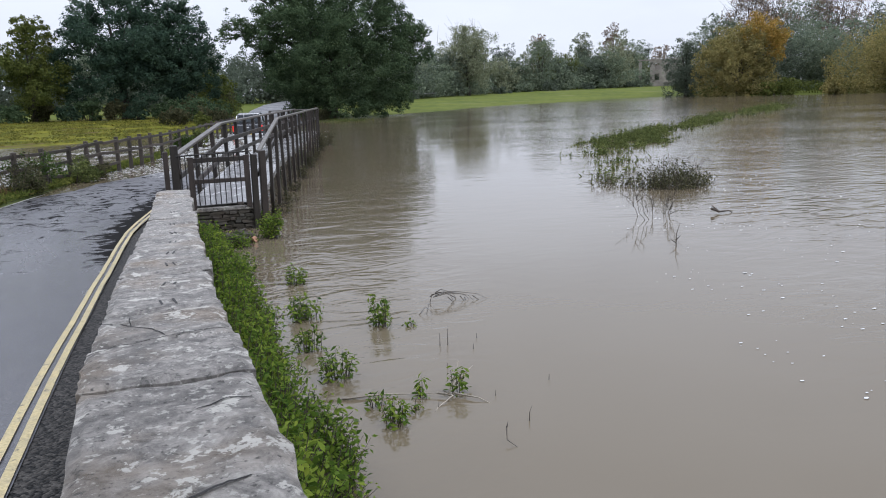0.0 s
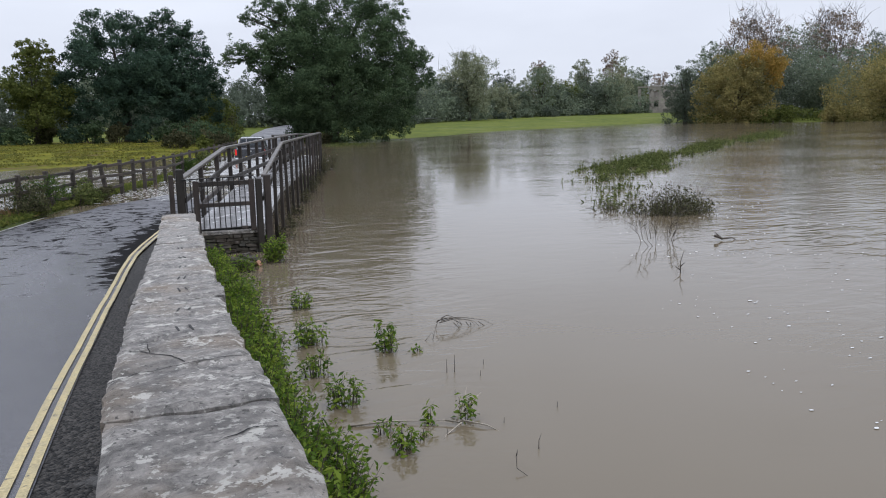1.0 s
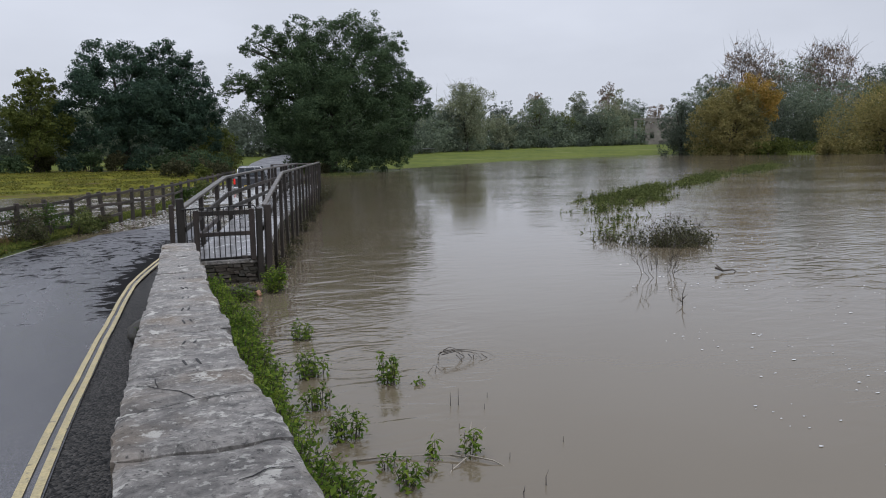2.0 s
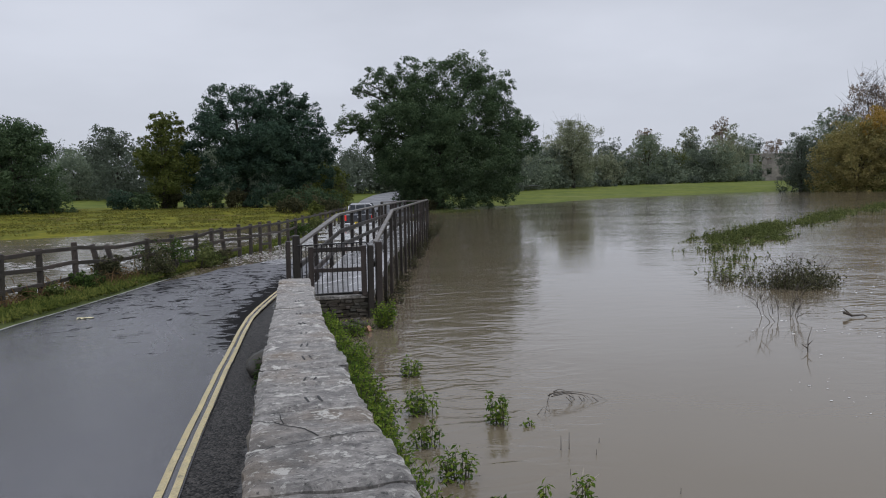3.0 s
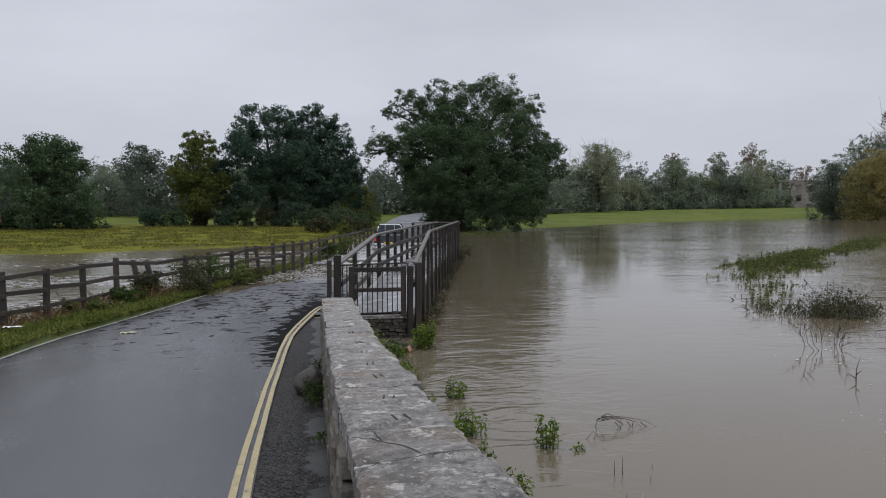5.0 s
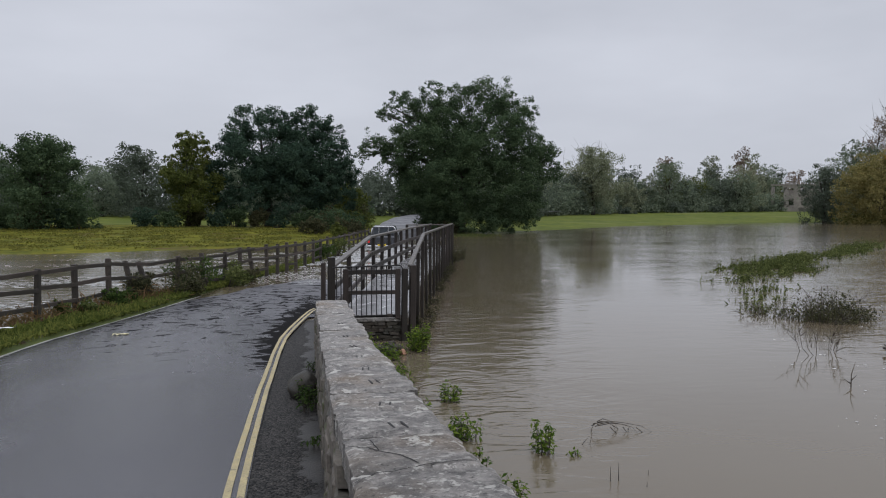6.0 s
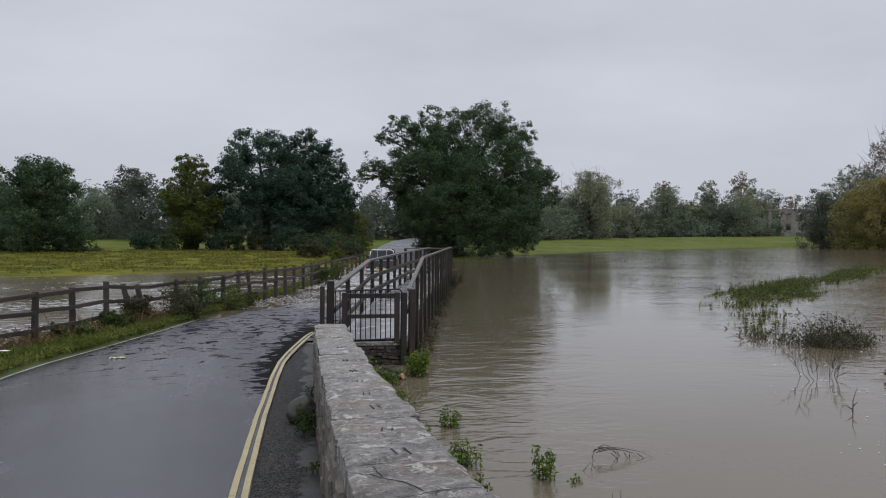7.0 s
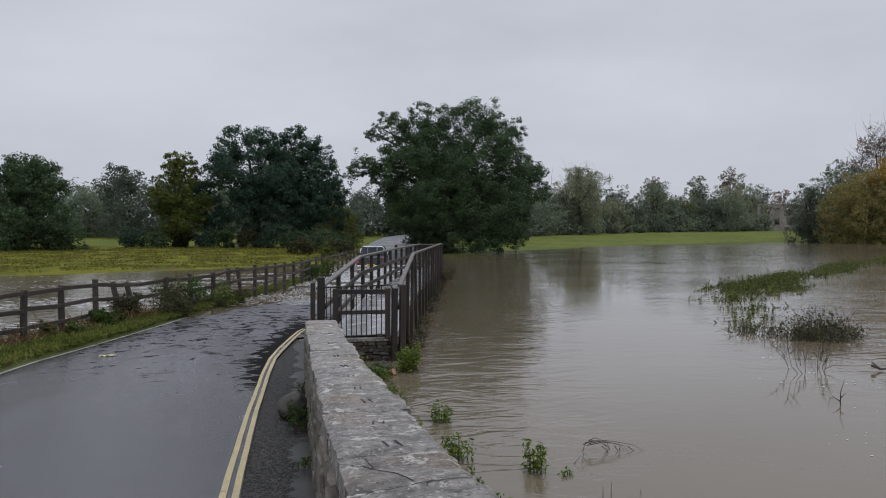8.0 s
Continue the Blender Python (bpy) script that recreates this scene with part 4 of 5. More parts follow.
def loft(sections, name, mat, bevel=0.05):
    """A closed body from (y, half width, z low, z high) sections."""
    sh = Shape()
    for y, w, z0, z1 in sections:
        c = min(bevel, w * 0.4, (z1 - z0) * 0.4)
        sh.v += [(-w, y, z0 + c), (-w, y, z1 - c), (-w + c, y, z1), (w - c, y, z1), (w, y, z1 - c), (w, y, z0 + c), (w - c, y, z0), (-w + c, y, z0)]
    for i in range(len(sections) - 1):
        for k in range(8):
            q = (k + 1) % 8
            sh.f.append((i * 8 + k, i * 8 + q, i * 8 + 8 + q, i * 8 + 8 + k))
    n = len(sections) * 8
    sh.f += [tuple(range(7, -1, -1)), tuple(range(n - 8, n))]
    return sh.mesh(name, mat)


part("body", loft([(-2.6, 0.88, 0.62, 1.08), (-2.5, 0.92, 0.5, 1.12), (0.9, 0.93, 0.45, 1.12), (1.6, 0.92, 0.45, 1.1), (2.35, 0.86, 0.5, 1.0), (2.6, 0.74, 0.55, 0.9)], "body", PAINT), truck)
part("cab", loft([(-0.85, 0.84, 1.05, 1.2), (-0.7, 0.74, 1.05, 1.74), (0.5, 0.74, 1.05, 1.77), (0.95, 0.72, 1.05, 1.68), (1.6, 0.84, 1.05, 1.14)], "cab", PAINT, 0.09), truck)
part("rear_window", timber(1.24, 0.02, 0.42, GLASS, 0.005), truck, "dark rear window", pose(0, -0.81, 1.42, -14.5))
for s in (-1, 1):
    part("side_window", timber(0.02, 1.3, 0.38, GLASS, 0.005), truck, "dark side windows", pose(s * 0.785, 0.1, 1.43, 0, -s * 8, 0))
    part("mirror", timber(0.2, 0.1, 0.17, BLACKPLASTIC, 0.03), truck, "", pose(s * 1.02, 1.0, 1.2))
    # Tail lights are unlit; a faint red glow is added to them.
    part("tail_light", timber(0.12, 0.05, 0.36, plain("glowing_tail_light", (0.6, 0.02, 0.015), 0.3, 0.0, 0.25), 0.02), truck, "red tail light with added faint glow", pose(s * 0.83, -2.585, 0.9))
    part("bed_side", timber(0.06, 1.7, 0.06, BLACKPLASTIC, 0.015), truck, "", pose(s * 0.87, -1.7, 1.13))
    for y in (-1.55, 1.55):
        wheel = part("wheel", Shape().tube([(-0.11, 0, 0), (0.11, 0, 0)], [0.37, 0.37], 24).mesh("wheel", TYRE), truck, "", pose(s * 0.82, y, 0.37))
        part("rim", Shape().tube([(-0.118, 0, 0), (0.118, 0, 0)], [0.21, 0.21], 16).mesh("rim", CHROME), wheel, "grey alloy rim")
part("tailgate", timber(1.5, 0.05, 0.5, PAINT, 0.02), truck, "", pose(0, -2.6, 0.84))
part("tailgate_handle", timber(0.2, 0.03, 0.08, CHROME, 0.01), truck, "", pose(0, -2.635, 0.95))
part("bumper", timber(1.78, 0.16, 0.16, CHROME, 0.03), truck, "bright steel rear bumper", pose(0, -2.66, 0.5))
npl = part("number_plate", timber(0.52, 0.02, 0.115, plain("plate_yellow", (0.75, 0.52, 0.03), 0.4), 0.004), truck, "yellow plate", pose(0, -2.75, 0.6))
part("lettering_bar", timber(0.4, 0.004, 0.055, BLACKPLASTIC, 0.001), npl, "", pose(0, -0.012, 0))
hoop = Shape()
for y in (-0.95, -1.1):
    hoop.tube([(-0.8, y - 0.15, 1.1), (-0.74, y, 1.62), (-0.62, y, 1.72), (0.62, y, 1.72), (0.74, y, 1.62), (0.8, y - 0.15, 1.1)], [0.024] * 6, 8)
part("sports_bar", hoop.mesh("sports_bar", CHROME, True), truck, "polished steel hoop behind the cab")
for x in (-0.3, 0.3):
    part("guard_bar", Shape().tube([(x, -0.97, 1.1), (x, -0.95, 1.72)], [0.022, 0.022], 8).mesh("guard_bar", CHROME), truck)

# ---- trees ----
OAK_ARMS = [(-6.8, 0, 12.8, 1.5), (-5.2, 0.5, 13.2, 1.6), (-8.0, 0, 12.3, 0.8), (-5.0, 0, 11.4, 1.9), (-9.2, 0.5, 9.4, 1.3), (-10.1, 0.5, 7.9, 0.8), (-9.5, 0.2, 8.3, 0.8), (-6.9, 0, 9.1, 1.6), (-6.6, -0.5, 7.4, 1.7), (-7.8, 0, 8.4, 1.0),
            (9.0, 0.5, 8.3, 1.9), (9.9, 0.3, 9.1, 1.2), (9.5, 0.3, 6.3, 1.6), (8.0, 0, 5.5, 1.8)]
OAK_TOP = [(-2.7, 0.5, 14.1, 1.5), (-0.4, 0, 13.9, 1.9), (-3.4, -0.5, 12.2, 2.0), (-1.6, -1, 12.0, 2.3), (1.6, 0, 14.3, 1.4), (4.2, -0.5, 14.4, 2.0), (2.4, -1.5, 12.6, 2.5), (6.2, 0, 13.2, 1.9), (6.9, 0, 11.6, 1.9), (5.0, -2, 11.2, 2.4)]
OAK_BODY = [(-4.4, -1.5, 9.8, 2.5), (-4.0, -2.5, 8.2, 2.6), (-0.6, -3.5, 9.2, 3.0), (2.8, -3.5, 8.8, 3.0), (6.2, -1.5, 8.8, 2.6), (7.4, 0, 7.6, 2.2), (-4.8, -2, 5.2, 2.5), (-1.8, -4, 5.0, 2.8), (1.8, -4.5, 4.9, 2.8), (5.2, -3, 5.4, 2.7), (0, 2, 10.5, 3.4), (2.5, 3, 7.0, 4.2), (-3, 2.5, 6.5, 3.6)]
OAK_SKIRT = [(-3.6, -1.5, 2.6, 1.9), (-0.8, -3.5, 2.1, 2.0), (2.0, -4, 1.9, 1.9), (4.6, -2.5, 2.3, 1.9), (7.2, -0.5, 3.0, 1.9), (3.5, -3.5, 1.4, 1.8), (5.9, -2, 1.7, 1.7), (0.5, -4.2, 1.3, 1.6), (-2.2, -3, 1.4, 1.7), (7.6, 0, 1.9, 1.4), (-5.4, -1, 3.4, 1.7)]
OAK = OAK_ARMS + OAK_TOP + OAK_BODY + OAK_SKIRT
tree("oak_tree", 15.3, 79.8, OAK, 0.75, 2.4, LEAF_OAK, 0.185, 225000, "massive dark green spreading oak at the water's edge", 21, fill=0.2, spread=0.3)
MAPLE = [(-1.0, 0, 11.2, 2.3), (-3.6, 0, 9.6, 2.2), (1.6, 0.5, 11.0, 2.2), (-5.0, 0, 6.8, 2.0), (-2.6, -2, 7.4, 2.9), (1.4, -2, 7.2, 3.1), (3.4, 0, 8.8, 2.2), (-4.6, -0.5, 4.0, 2.1), (-1.2, -2, 4.0, 2.6), (2.4, -1.5, 4.0, 2.6), (0, 2, 7.5, 3.4)]
tree("maple_tree", -4.6, 85.6, MAPLE, 0.42, 2.6, LEAF_DARK, 0.23, 56000, "dense dark rounded tree behind the meadow", 31, spread=0.35)
MAPLE_SLIM = [(0.4, 0, 11.2, 2.0), (-1.6, 0, 9.6, 2.0), (2.2, 0, 9.6, 1.9), (3.6, 0, 6.6, 1.9), (1.2, -2, 7.0, 2.6), (-1.8, -1, 6.0, 2.4), (3.4, -0.5, 3.9, 2.0), (0.8, -2, 3.8, 2.5), (0, 2, 7.5, 2.9)]
tree("maple_tree", 0.0, 86.4, MAPLE_SLIM, 0.36, 2.5, LEAF_DARK, 0.23, 44000, "dark rounded tree grown into its neighbour", 32, spread=0.35)
e_rng = np.random.default_rng(77)
tree("hawthorn_tree", -12.6, 83.2, envelope(10.0, 7.6, 0.2, 14, e_rng, 0.35), 0.24, 1.6, LEAF_OLIVE, 0.22, 22000, "olive-yellow tree with a ragged pointed top", 33, fill=0.3)
tree("field_maple", -24.9, 77.3, envelope(9.0, 9.6, -0.6, 16, e_rng), 0.3, 1.2, LEAF_OAK, 0.22, 32000, "round bushy green tree on the meadow's edge", 34)
tree("ash_tree", -39.5, 92.0, envelope(11.5, 10.5, 0.8, 13, e_rng), 0.35, 1.6, LEAF_OLIVE, 0.25, 22000, "broad light green tree by the meadow", 35)
tree("hazel_tree", 5.0, 96.5, envelope(5.2, 5.4, 0.3, 9, e_rng), 0.16, 0.8, LEAF_OLIVE, 0.26, 6000, "small yellow-green tree beside the road", 36)
tree("hazel_tree", 1.0, 99.0, envelope(4.4, 4.6, 0.3, 8, e_rng), 0.16, 0.8, LEAF_OAK, 0.26, 5000, "small dark green tree beside the road", 37)
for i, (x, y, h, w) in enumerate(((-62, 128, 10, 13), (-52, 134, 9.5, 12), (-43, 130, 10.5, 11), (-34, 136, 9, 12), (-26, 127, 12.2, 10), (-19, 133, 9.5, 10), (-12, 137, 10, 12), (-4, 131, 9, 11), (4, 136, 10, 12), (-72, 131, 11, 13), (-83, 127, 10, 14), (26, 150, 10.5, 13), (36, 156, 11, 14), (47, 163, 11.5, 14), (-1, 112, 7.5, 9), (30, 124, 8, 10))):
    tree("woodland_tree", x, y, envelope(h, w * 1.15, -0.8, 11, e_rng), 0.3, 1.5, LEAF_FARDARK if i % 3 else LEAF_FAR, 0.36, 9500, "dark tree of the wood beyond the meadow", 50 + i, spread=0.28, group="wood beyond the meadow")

wr = random.Random(31)
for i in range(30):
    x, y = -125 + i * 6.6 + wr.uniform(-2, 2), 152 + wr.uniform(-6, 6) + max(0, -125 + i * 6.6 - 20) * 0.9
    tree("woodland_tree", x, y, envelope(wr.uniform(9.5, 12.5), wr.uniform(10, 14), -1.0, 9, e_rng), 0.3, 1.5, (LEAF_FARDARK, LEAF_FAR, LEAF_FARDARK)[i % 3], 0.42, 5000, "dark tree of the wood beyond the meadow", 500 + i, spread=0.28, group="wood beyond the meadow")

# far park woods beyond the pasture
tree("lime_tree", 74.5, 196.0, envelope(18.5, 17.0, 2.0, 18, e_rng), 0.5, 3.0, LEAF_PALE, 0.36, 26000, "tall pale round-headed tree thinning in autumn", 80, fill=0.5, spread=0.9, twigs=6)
far_r = random.Random(9)
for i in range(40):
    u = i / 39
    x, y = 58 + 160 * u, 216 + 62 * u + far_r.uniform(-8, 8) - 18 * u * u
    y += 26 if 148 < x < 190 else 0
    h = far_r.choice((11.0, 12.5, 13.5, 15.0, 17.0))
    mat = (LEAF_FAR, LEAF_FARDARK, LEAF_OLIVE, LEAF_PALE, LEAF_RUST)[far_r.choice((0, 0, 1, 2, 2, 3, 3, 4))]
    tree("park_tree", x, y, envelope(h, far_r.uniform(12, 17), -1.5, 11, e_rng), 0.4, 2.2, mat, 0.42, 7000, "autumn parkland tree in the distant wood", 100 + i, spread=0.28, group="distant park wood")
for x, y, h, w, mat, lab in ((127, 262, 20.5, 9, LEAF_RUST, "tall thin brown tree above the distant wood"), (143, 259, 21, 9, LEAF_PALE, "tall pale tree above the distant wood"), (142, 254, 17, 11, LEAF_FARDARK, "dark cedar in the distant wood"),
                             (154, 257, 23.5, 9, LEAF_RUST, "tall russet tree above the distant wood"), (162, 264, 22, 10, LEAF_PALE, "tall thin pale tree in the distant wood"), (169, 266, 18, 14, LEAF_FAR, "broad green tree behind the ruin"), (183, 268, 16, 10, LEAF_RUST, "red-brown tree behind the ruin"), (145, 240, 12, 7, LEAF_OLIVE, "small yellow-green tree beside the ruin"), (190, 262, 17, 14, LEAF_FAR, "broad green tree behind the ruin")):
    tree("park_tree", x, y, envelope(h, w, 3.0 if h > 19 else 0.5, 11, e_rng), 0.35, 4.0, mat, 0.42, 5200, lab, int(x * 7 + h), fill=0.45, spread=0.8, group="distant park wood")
# wooded bank across the river
tree("willow_tree", 95.8, 117.0, envelope(12.4, 15.0, -1.5, 20, e_rng), 0.5, 1.6, LEAF_YELLOW, 0.3, 38000, "wide yellowing willow on the far bank", 140)
tree("willow_tree", 99.2, 117.0, [(0, -2, 11.4, 2.9), (2.8, -2.5, 9.6, 2.8), (-2.2, -2.5, 10.4, 2.2), (1.5, -4, 8.4, 2.4)], 0.3, 3.0, LEAF_ORANGE, 0.3, 9000, "orange autumn crown rising from the willow", 141, fill=0.4)
tree("willow_tree", 112.5, 98.5, envelope(12.0, 20.0, -1.5, 19, e_rng), 0.5, 1.6, LEAF_YELLOW, 0.3, 32000, "yellow willow on the far bank", 142)
tree("alder_tree", 92.6, 127.0, envelope(11.0, 9.5, -1.5, 15, e_rng), 0.35, 1.4, LEAF_FARDARK, 0.3, 14000, "dark brown-green alder at the water's edge", 143)
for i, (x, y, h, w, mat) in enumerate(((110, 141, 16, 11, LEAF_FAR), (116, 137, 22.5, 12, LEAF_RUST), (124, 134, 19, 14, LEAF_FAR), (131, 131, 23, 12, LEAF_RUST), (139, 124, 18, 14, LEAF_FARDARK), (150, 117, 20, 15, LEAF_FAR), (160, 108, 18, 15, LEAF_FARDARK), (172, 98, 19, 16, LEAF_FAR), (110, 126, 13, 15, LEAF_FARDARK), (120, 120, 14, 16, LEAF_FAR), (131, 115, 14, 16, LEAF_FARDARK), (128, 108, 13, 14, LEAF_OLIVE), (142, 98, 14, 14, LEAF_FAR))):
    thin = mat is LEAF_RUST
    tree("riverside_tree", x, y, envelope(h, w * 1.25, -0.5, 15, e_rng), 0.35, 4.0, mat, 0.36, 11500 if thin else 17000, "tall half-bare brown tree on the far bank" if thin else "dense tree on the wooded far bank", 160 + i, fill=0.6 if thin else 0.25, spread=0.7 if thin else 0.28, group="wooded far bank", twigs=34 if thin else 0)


def shrub(name, x, y, h, w, leaves, count, leaf, label, seed, z=None, group=""):
    rng = np.random.default_rng(seed)
    lobes = [(rng.uniform(-w, w) * 0.32, rng.uniform(-w, w) * 0.25, h * rng.uniform(0.2, 0.68), min(w, h * 1.4) * rng.uniform(0.24, 0.34)) for _ in range(8)]
    t = thing(name, x, y, ground_z(x, y) if z is None else z, label, "shrub", group)
    sh = Shape()
    for q in lobes:
        sh.tube([(q[0] * 0.3, q[1] * 0.3, -0.15), (q[0] * 0.8, q[1] * 0.8, q[2] * 0.6), q[:3]], [0.03 * h ** 0.5, 0.02, 0.008], 5)
    part("stem_mass", sh.mesh("stem_mass", TWIG), t)
    p, d = crown_points(lobes, count, rng, 0.3)
    p[:, 2] = np.abs(p[:, 2]) * 0.97 + 0.02
    part("foliage", leaf_mesh("foliage", p, d + np.array([0, 0, 0.4]), rng.uniform(0.6, 1.3, len(p)) * leaf, leaves, rng, 0.6, 0.6), t)
    return t


sr = random.Random(12)
for i in range(26):
    x = -46 + i * 2.25 + sr.uniform(-0.7, 0.7)
    if -21 < x < -17.2 or x > 4.2:
        continue
    shrub("hedge_shrub", x, 82.5 + sr.uniform(-1, 1.5) - (5 if x < -21 else 0), sr.uniform(1.4, 2.8), sr.uniform(2.2, 3.4), (BRAMBLE, LEAF_DARK, LEAF_OAK)[i % 3], 2200, 0.22, "dark shrub under the meadow trees", 200 + i, group="shrubs under the meadow trees")
for i, (x, y, h, w) in enumerate(((3.4, 70, 1.6, 2.6), (1.5, 76, 2.6, 3.4), (3.6, 86, 2.6, 3.4), (0.0, 70, 1.6, 3.0), (4.4, 77, 2.2, 2.8), (5.2, 82, 2.4, 3.2), (5.4, 91, 2.8, 3.6), (6.4, 99, 3.0, 4.0), (13.4, 84, 2.0, 2.6), (14.6, 92, 2.4, 3.0), (16.2, 98, 2.6, 3.4), (2.2, 66, 1.3, 2.2), (13.5, 75, 1.2, 2.0), (17.5, 102, 3.0, 4), (21, 114, 3.5, 5), (4.0, 112, 3, 4), (6, 128, 3, 5), (28, 138, 3.5, 5), (20, 158, 4, 6), (33, 168, 4, 7))):
    shrub("roadside_shrub", x, y, h, w, (BRAMBLE, LEAF_OAK, LEAF_OLIVE)[i % 3], 1600, 0.2, "tangled shrub beside the far road", 240 + i, group="shrubs beside the far road")
for i in range(12):
    x = 62 + i * 9.5
    shrub("park_shrub", x, 198 + i * 4.3, 2.2 + (i % 3) * 0.6, 8, LEAF_FARDARK if i % 2 else LEAF_FAR, 900, 0.5, "low dark bush along the park wood's edge", 260 + i, group="bushes of the park wood")
for i, (x, y) in enumerate(((99, 110), (104, 102), (112, 93), (122, 90))):
    shrub("bank_shrub", x, y, 3.2, 7, (LEAF_OLIVE, LEAF_YELLOW, BRAMBLE)[i % 3], 2200, 0.36, "yellow-green scrub along the far bank", 280 + i, group="scrub of the far bank")



def underwood(ax, ay, bx, by, deep, high, count, leaf, mat, label, seed):
    """A continuous band of scrub closing the foot of a wood."""
    rng = np.random.default_rng(seed)
    u = rng.random(count)
    x, y = ax + (bx - ax) * u + rng.normal(0, deep, count), ay + (by - ay) * u + rng.normal(0, deep, count)
    roof = np.array([high * (0.65 + 0.5 * noise.noise(Vector((a * 0.13, b * 0.13, seed))) + 0.2 * noise.noise(Vector((a * 0.6, b * 0.6, seed)))) for a, b in zip(x, y)])
    z = np.array([ground_z(a, b) for a, b in zip(x, y)]) + roof * rng.random(count) ** 0.7
    d = rng.normal(0, 0.6, (count, 3)) + np.array([0, -0.6, 0.6])
    tagged(part("underwood", leaf_mesh("underwood", np.stack([x, y, z], 1), d, rng.uniform(0.6, 1.3, count) * leaf, mat, rng, 0.65, 0.5)), label, "undergrowth", kind="stuff")


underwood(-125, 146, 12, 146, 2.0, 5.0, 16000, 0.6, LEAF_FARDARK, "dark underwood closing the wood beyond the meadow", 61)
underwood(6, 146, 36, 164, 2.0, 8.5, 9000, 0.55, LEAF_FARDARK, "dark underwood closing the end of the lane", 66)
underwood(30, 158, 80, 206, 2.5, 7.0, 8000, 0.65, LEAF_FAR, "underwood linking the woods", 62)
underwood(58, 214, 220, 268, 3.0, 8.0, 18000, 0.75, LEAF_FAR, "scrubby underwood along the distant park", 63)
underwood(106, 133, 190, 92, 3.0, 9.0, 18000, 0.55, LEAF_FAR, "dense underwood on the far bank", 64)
underwood(92, 121, 128, 90, 1.0, 2.6, 6000, 0.34, LEAF_OLIVE, "yellow-green scrub at the far waterline", 65)

# ---- ruined mansion ----
ruin = thing("ruined_house", 164.5, 242.0, ground_z(164.5, 242), "roofless pale stone ruin with empty windows", "ruin", rz=-38)
rs = Shape()
for x0, x1, z0, z1 in ((-3.2, -1.6, 0, 9), (0.0, 2.2, 0, 9), (3.8, 8, 0, 9), (-1.6, 0, 0, 2.2), (-1.6, 0, 4.4, 5.6), (-1.6, 0, 8, 9), (2.2, 3.8, 0, 2.2), (2.2, 3.8, 4.4, 5.6), (2.2, 3.8, 8, 9)):
    rs.box(x0, x1, 0, 0.8, z0, z1)
part("front_wall", rs.mesh("front_wall", STONE_FAR), ruin)
part("side_wall", Shape().box(-3.2, -2.4, 0.8, 9, 0, 8.4).mesh("side_wall", STONE_FAR), ruin)
part("back_wall", Shape().box(-3.2, 8, 8.2, 9, 0, 7.5).mesh("back_wall", STONE_FAR), ruin)
part("corner_pier", Shape().box(-7.2, -6.2, 0, 1, 0, 8.6).mesh("corner_pier", STONE_FAR), ruin, "tall slender free-standing pier")
part("cornice", Shape().box(-7.4, 8.2, -0.15, 0.95, 9.0, 9.45).mesh("cornice", STONE_FAR), ruin)
for i in range(9):
    part("baluster", Shape().box(-3 + i * 1.3, -2.5 + i * 1.3, 0.1, 0.6, 9.45, 10.2).mesh("baluster", STONE_FAR), ruin)

# ---- plants, drift and litter ----


def leaves_of(stems, rng, leaf, pairs, spread):
    """Leaf points up a set of (x, y, z0, height, lean x, lean y) stems."""
    pts, nrm = [], []
    for x, y, z0, h, lx, ly in stems:
        k = max(3, int(pairs * h))
        u = np.linspace(0.12, 1.0, k)
        a = rng.uniform(0, 6.28) + np.arange(k) * 2.4
        r = spread * (1.1 - 0.75 * u) * rng.uniform(0.6, 1.2, k)
        for s in (0, math.pi):
            pts.append(np.stack([x + lx * u + np.cos(a + s) * r, y + ly * u + np.sin(a + s) * r, z0 + h * u + rng.normal(0, 0.012, k)], 1))
            nrm.append(np.stack([np.cos(a + s) * 0.5, np.sin(a + s) * 0.5, np.full(k, 0.9)], 1))
    return np.concatenate(pts), np.concatenate(nrm)


def stem_shape(stems, r=0.004):
    sh = Shape()
    for x, y, z0, h, lx, ly in stems:
        sh.tube([(x, y, z0 - 0.1), (x + lx * 0.4, y + ly * 0.4, z0 + h * 0.55), (x + lx, y + ly, z0 + h)], [r, r * 0.8, r * 0.4], 4, False)
    return sh


nr = np.random.default_rng(3)
stems = []
for _ in range(3600):
    y = nr.uniform(-1.0, 12.6)
    top = along(WALL_Z, y)
    u = nr.random() ** 0.8
    reach = along(((-3, 0.34), (1.5, 0.42), (3.0, 0.52), (3.6, 0.58), (4.5, 0.6), (5.6, 0.5), (6.6, 0.44), (8.0, 0.44), (10, 0.46), (12.6, 0.42)), y) + 0.06 * math.sin(y * 2.1)
    reach *= 1 + 0.45 * noise.noise(Vector((y * 1.7, 0.5, 12)))
    x = 0.27 + reach * u + along(BEND, y)
    z0 = max(0.0, (top - 0.95) * (1 - u))
    h = nr.uniform(0.16, 0.52) * (1.05 - 0.4 * u) * (1 + 0.5 * noise.noise(Vector((x * 3, y * 2.2, 8))))
    h = min(h, top - 0.16 - z0)
    if noise.noise(Vector((x * 2.5, y * 1.6, 4))) < -0.26 + 0.2 * (u > 0.75):
        continue
    stems.append((x, y, z0, max(0.14, h), nr.normal(0.05, 0.07), nr.normal(0, 0.08)))
p, d = leaves_of(stems, nr, 0.07, 25, 0.075)
bank = thing("nettle_bank", 0, 0, 0, "thick bright green nettles along the wall's river side", "nettles", kind="stuff")
part("leaf_mass", leaf_mesh("leaf_mass", p, d, nr.uniform(0.028, 0.07, len(p)), NETTLE, nr, 0.44, 0.45), bank)
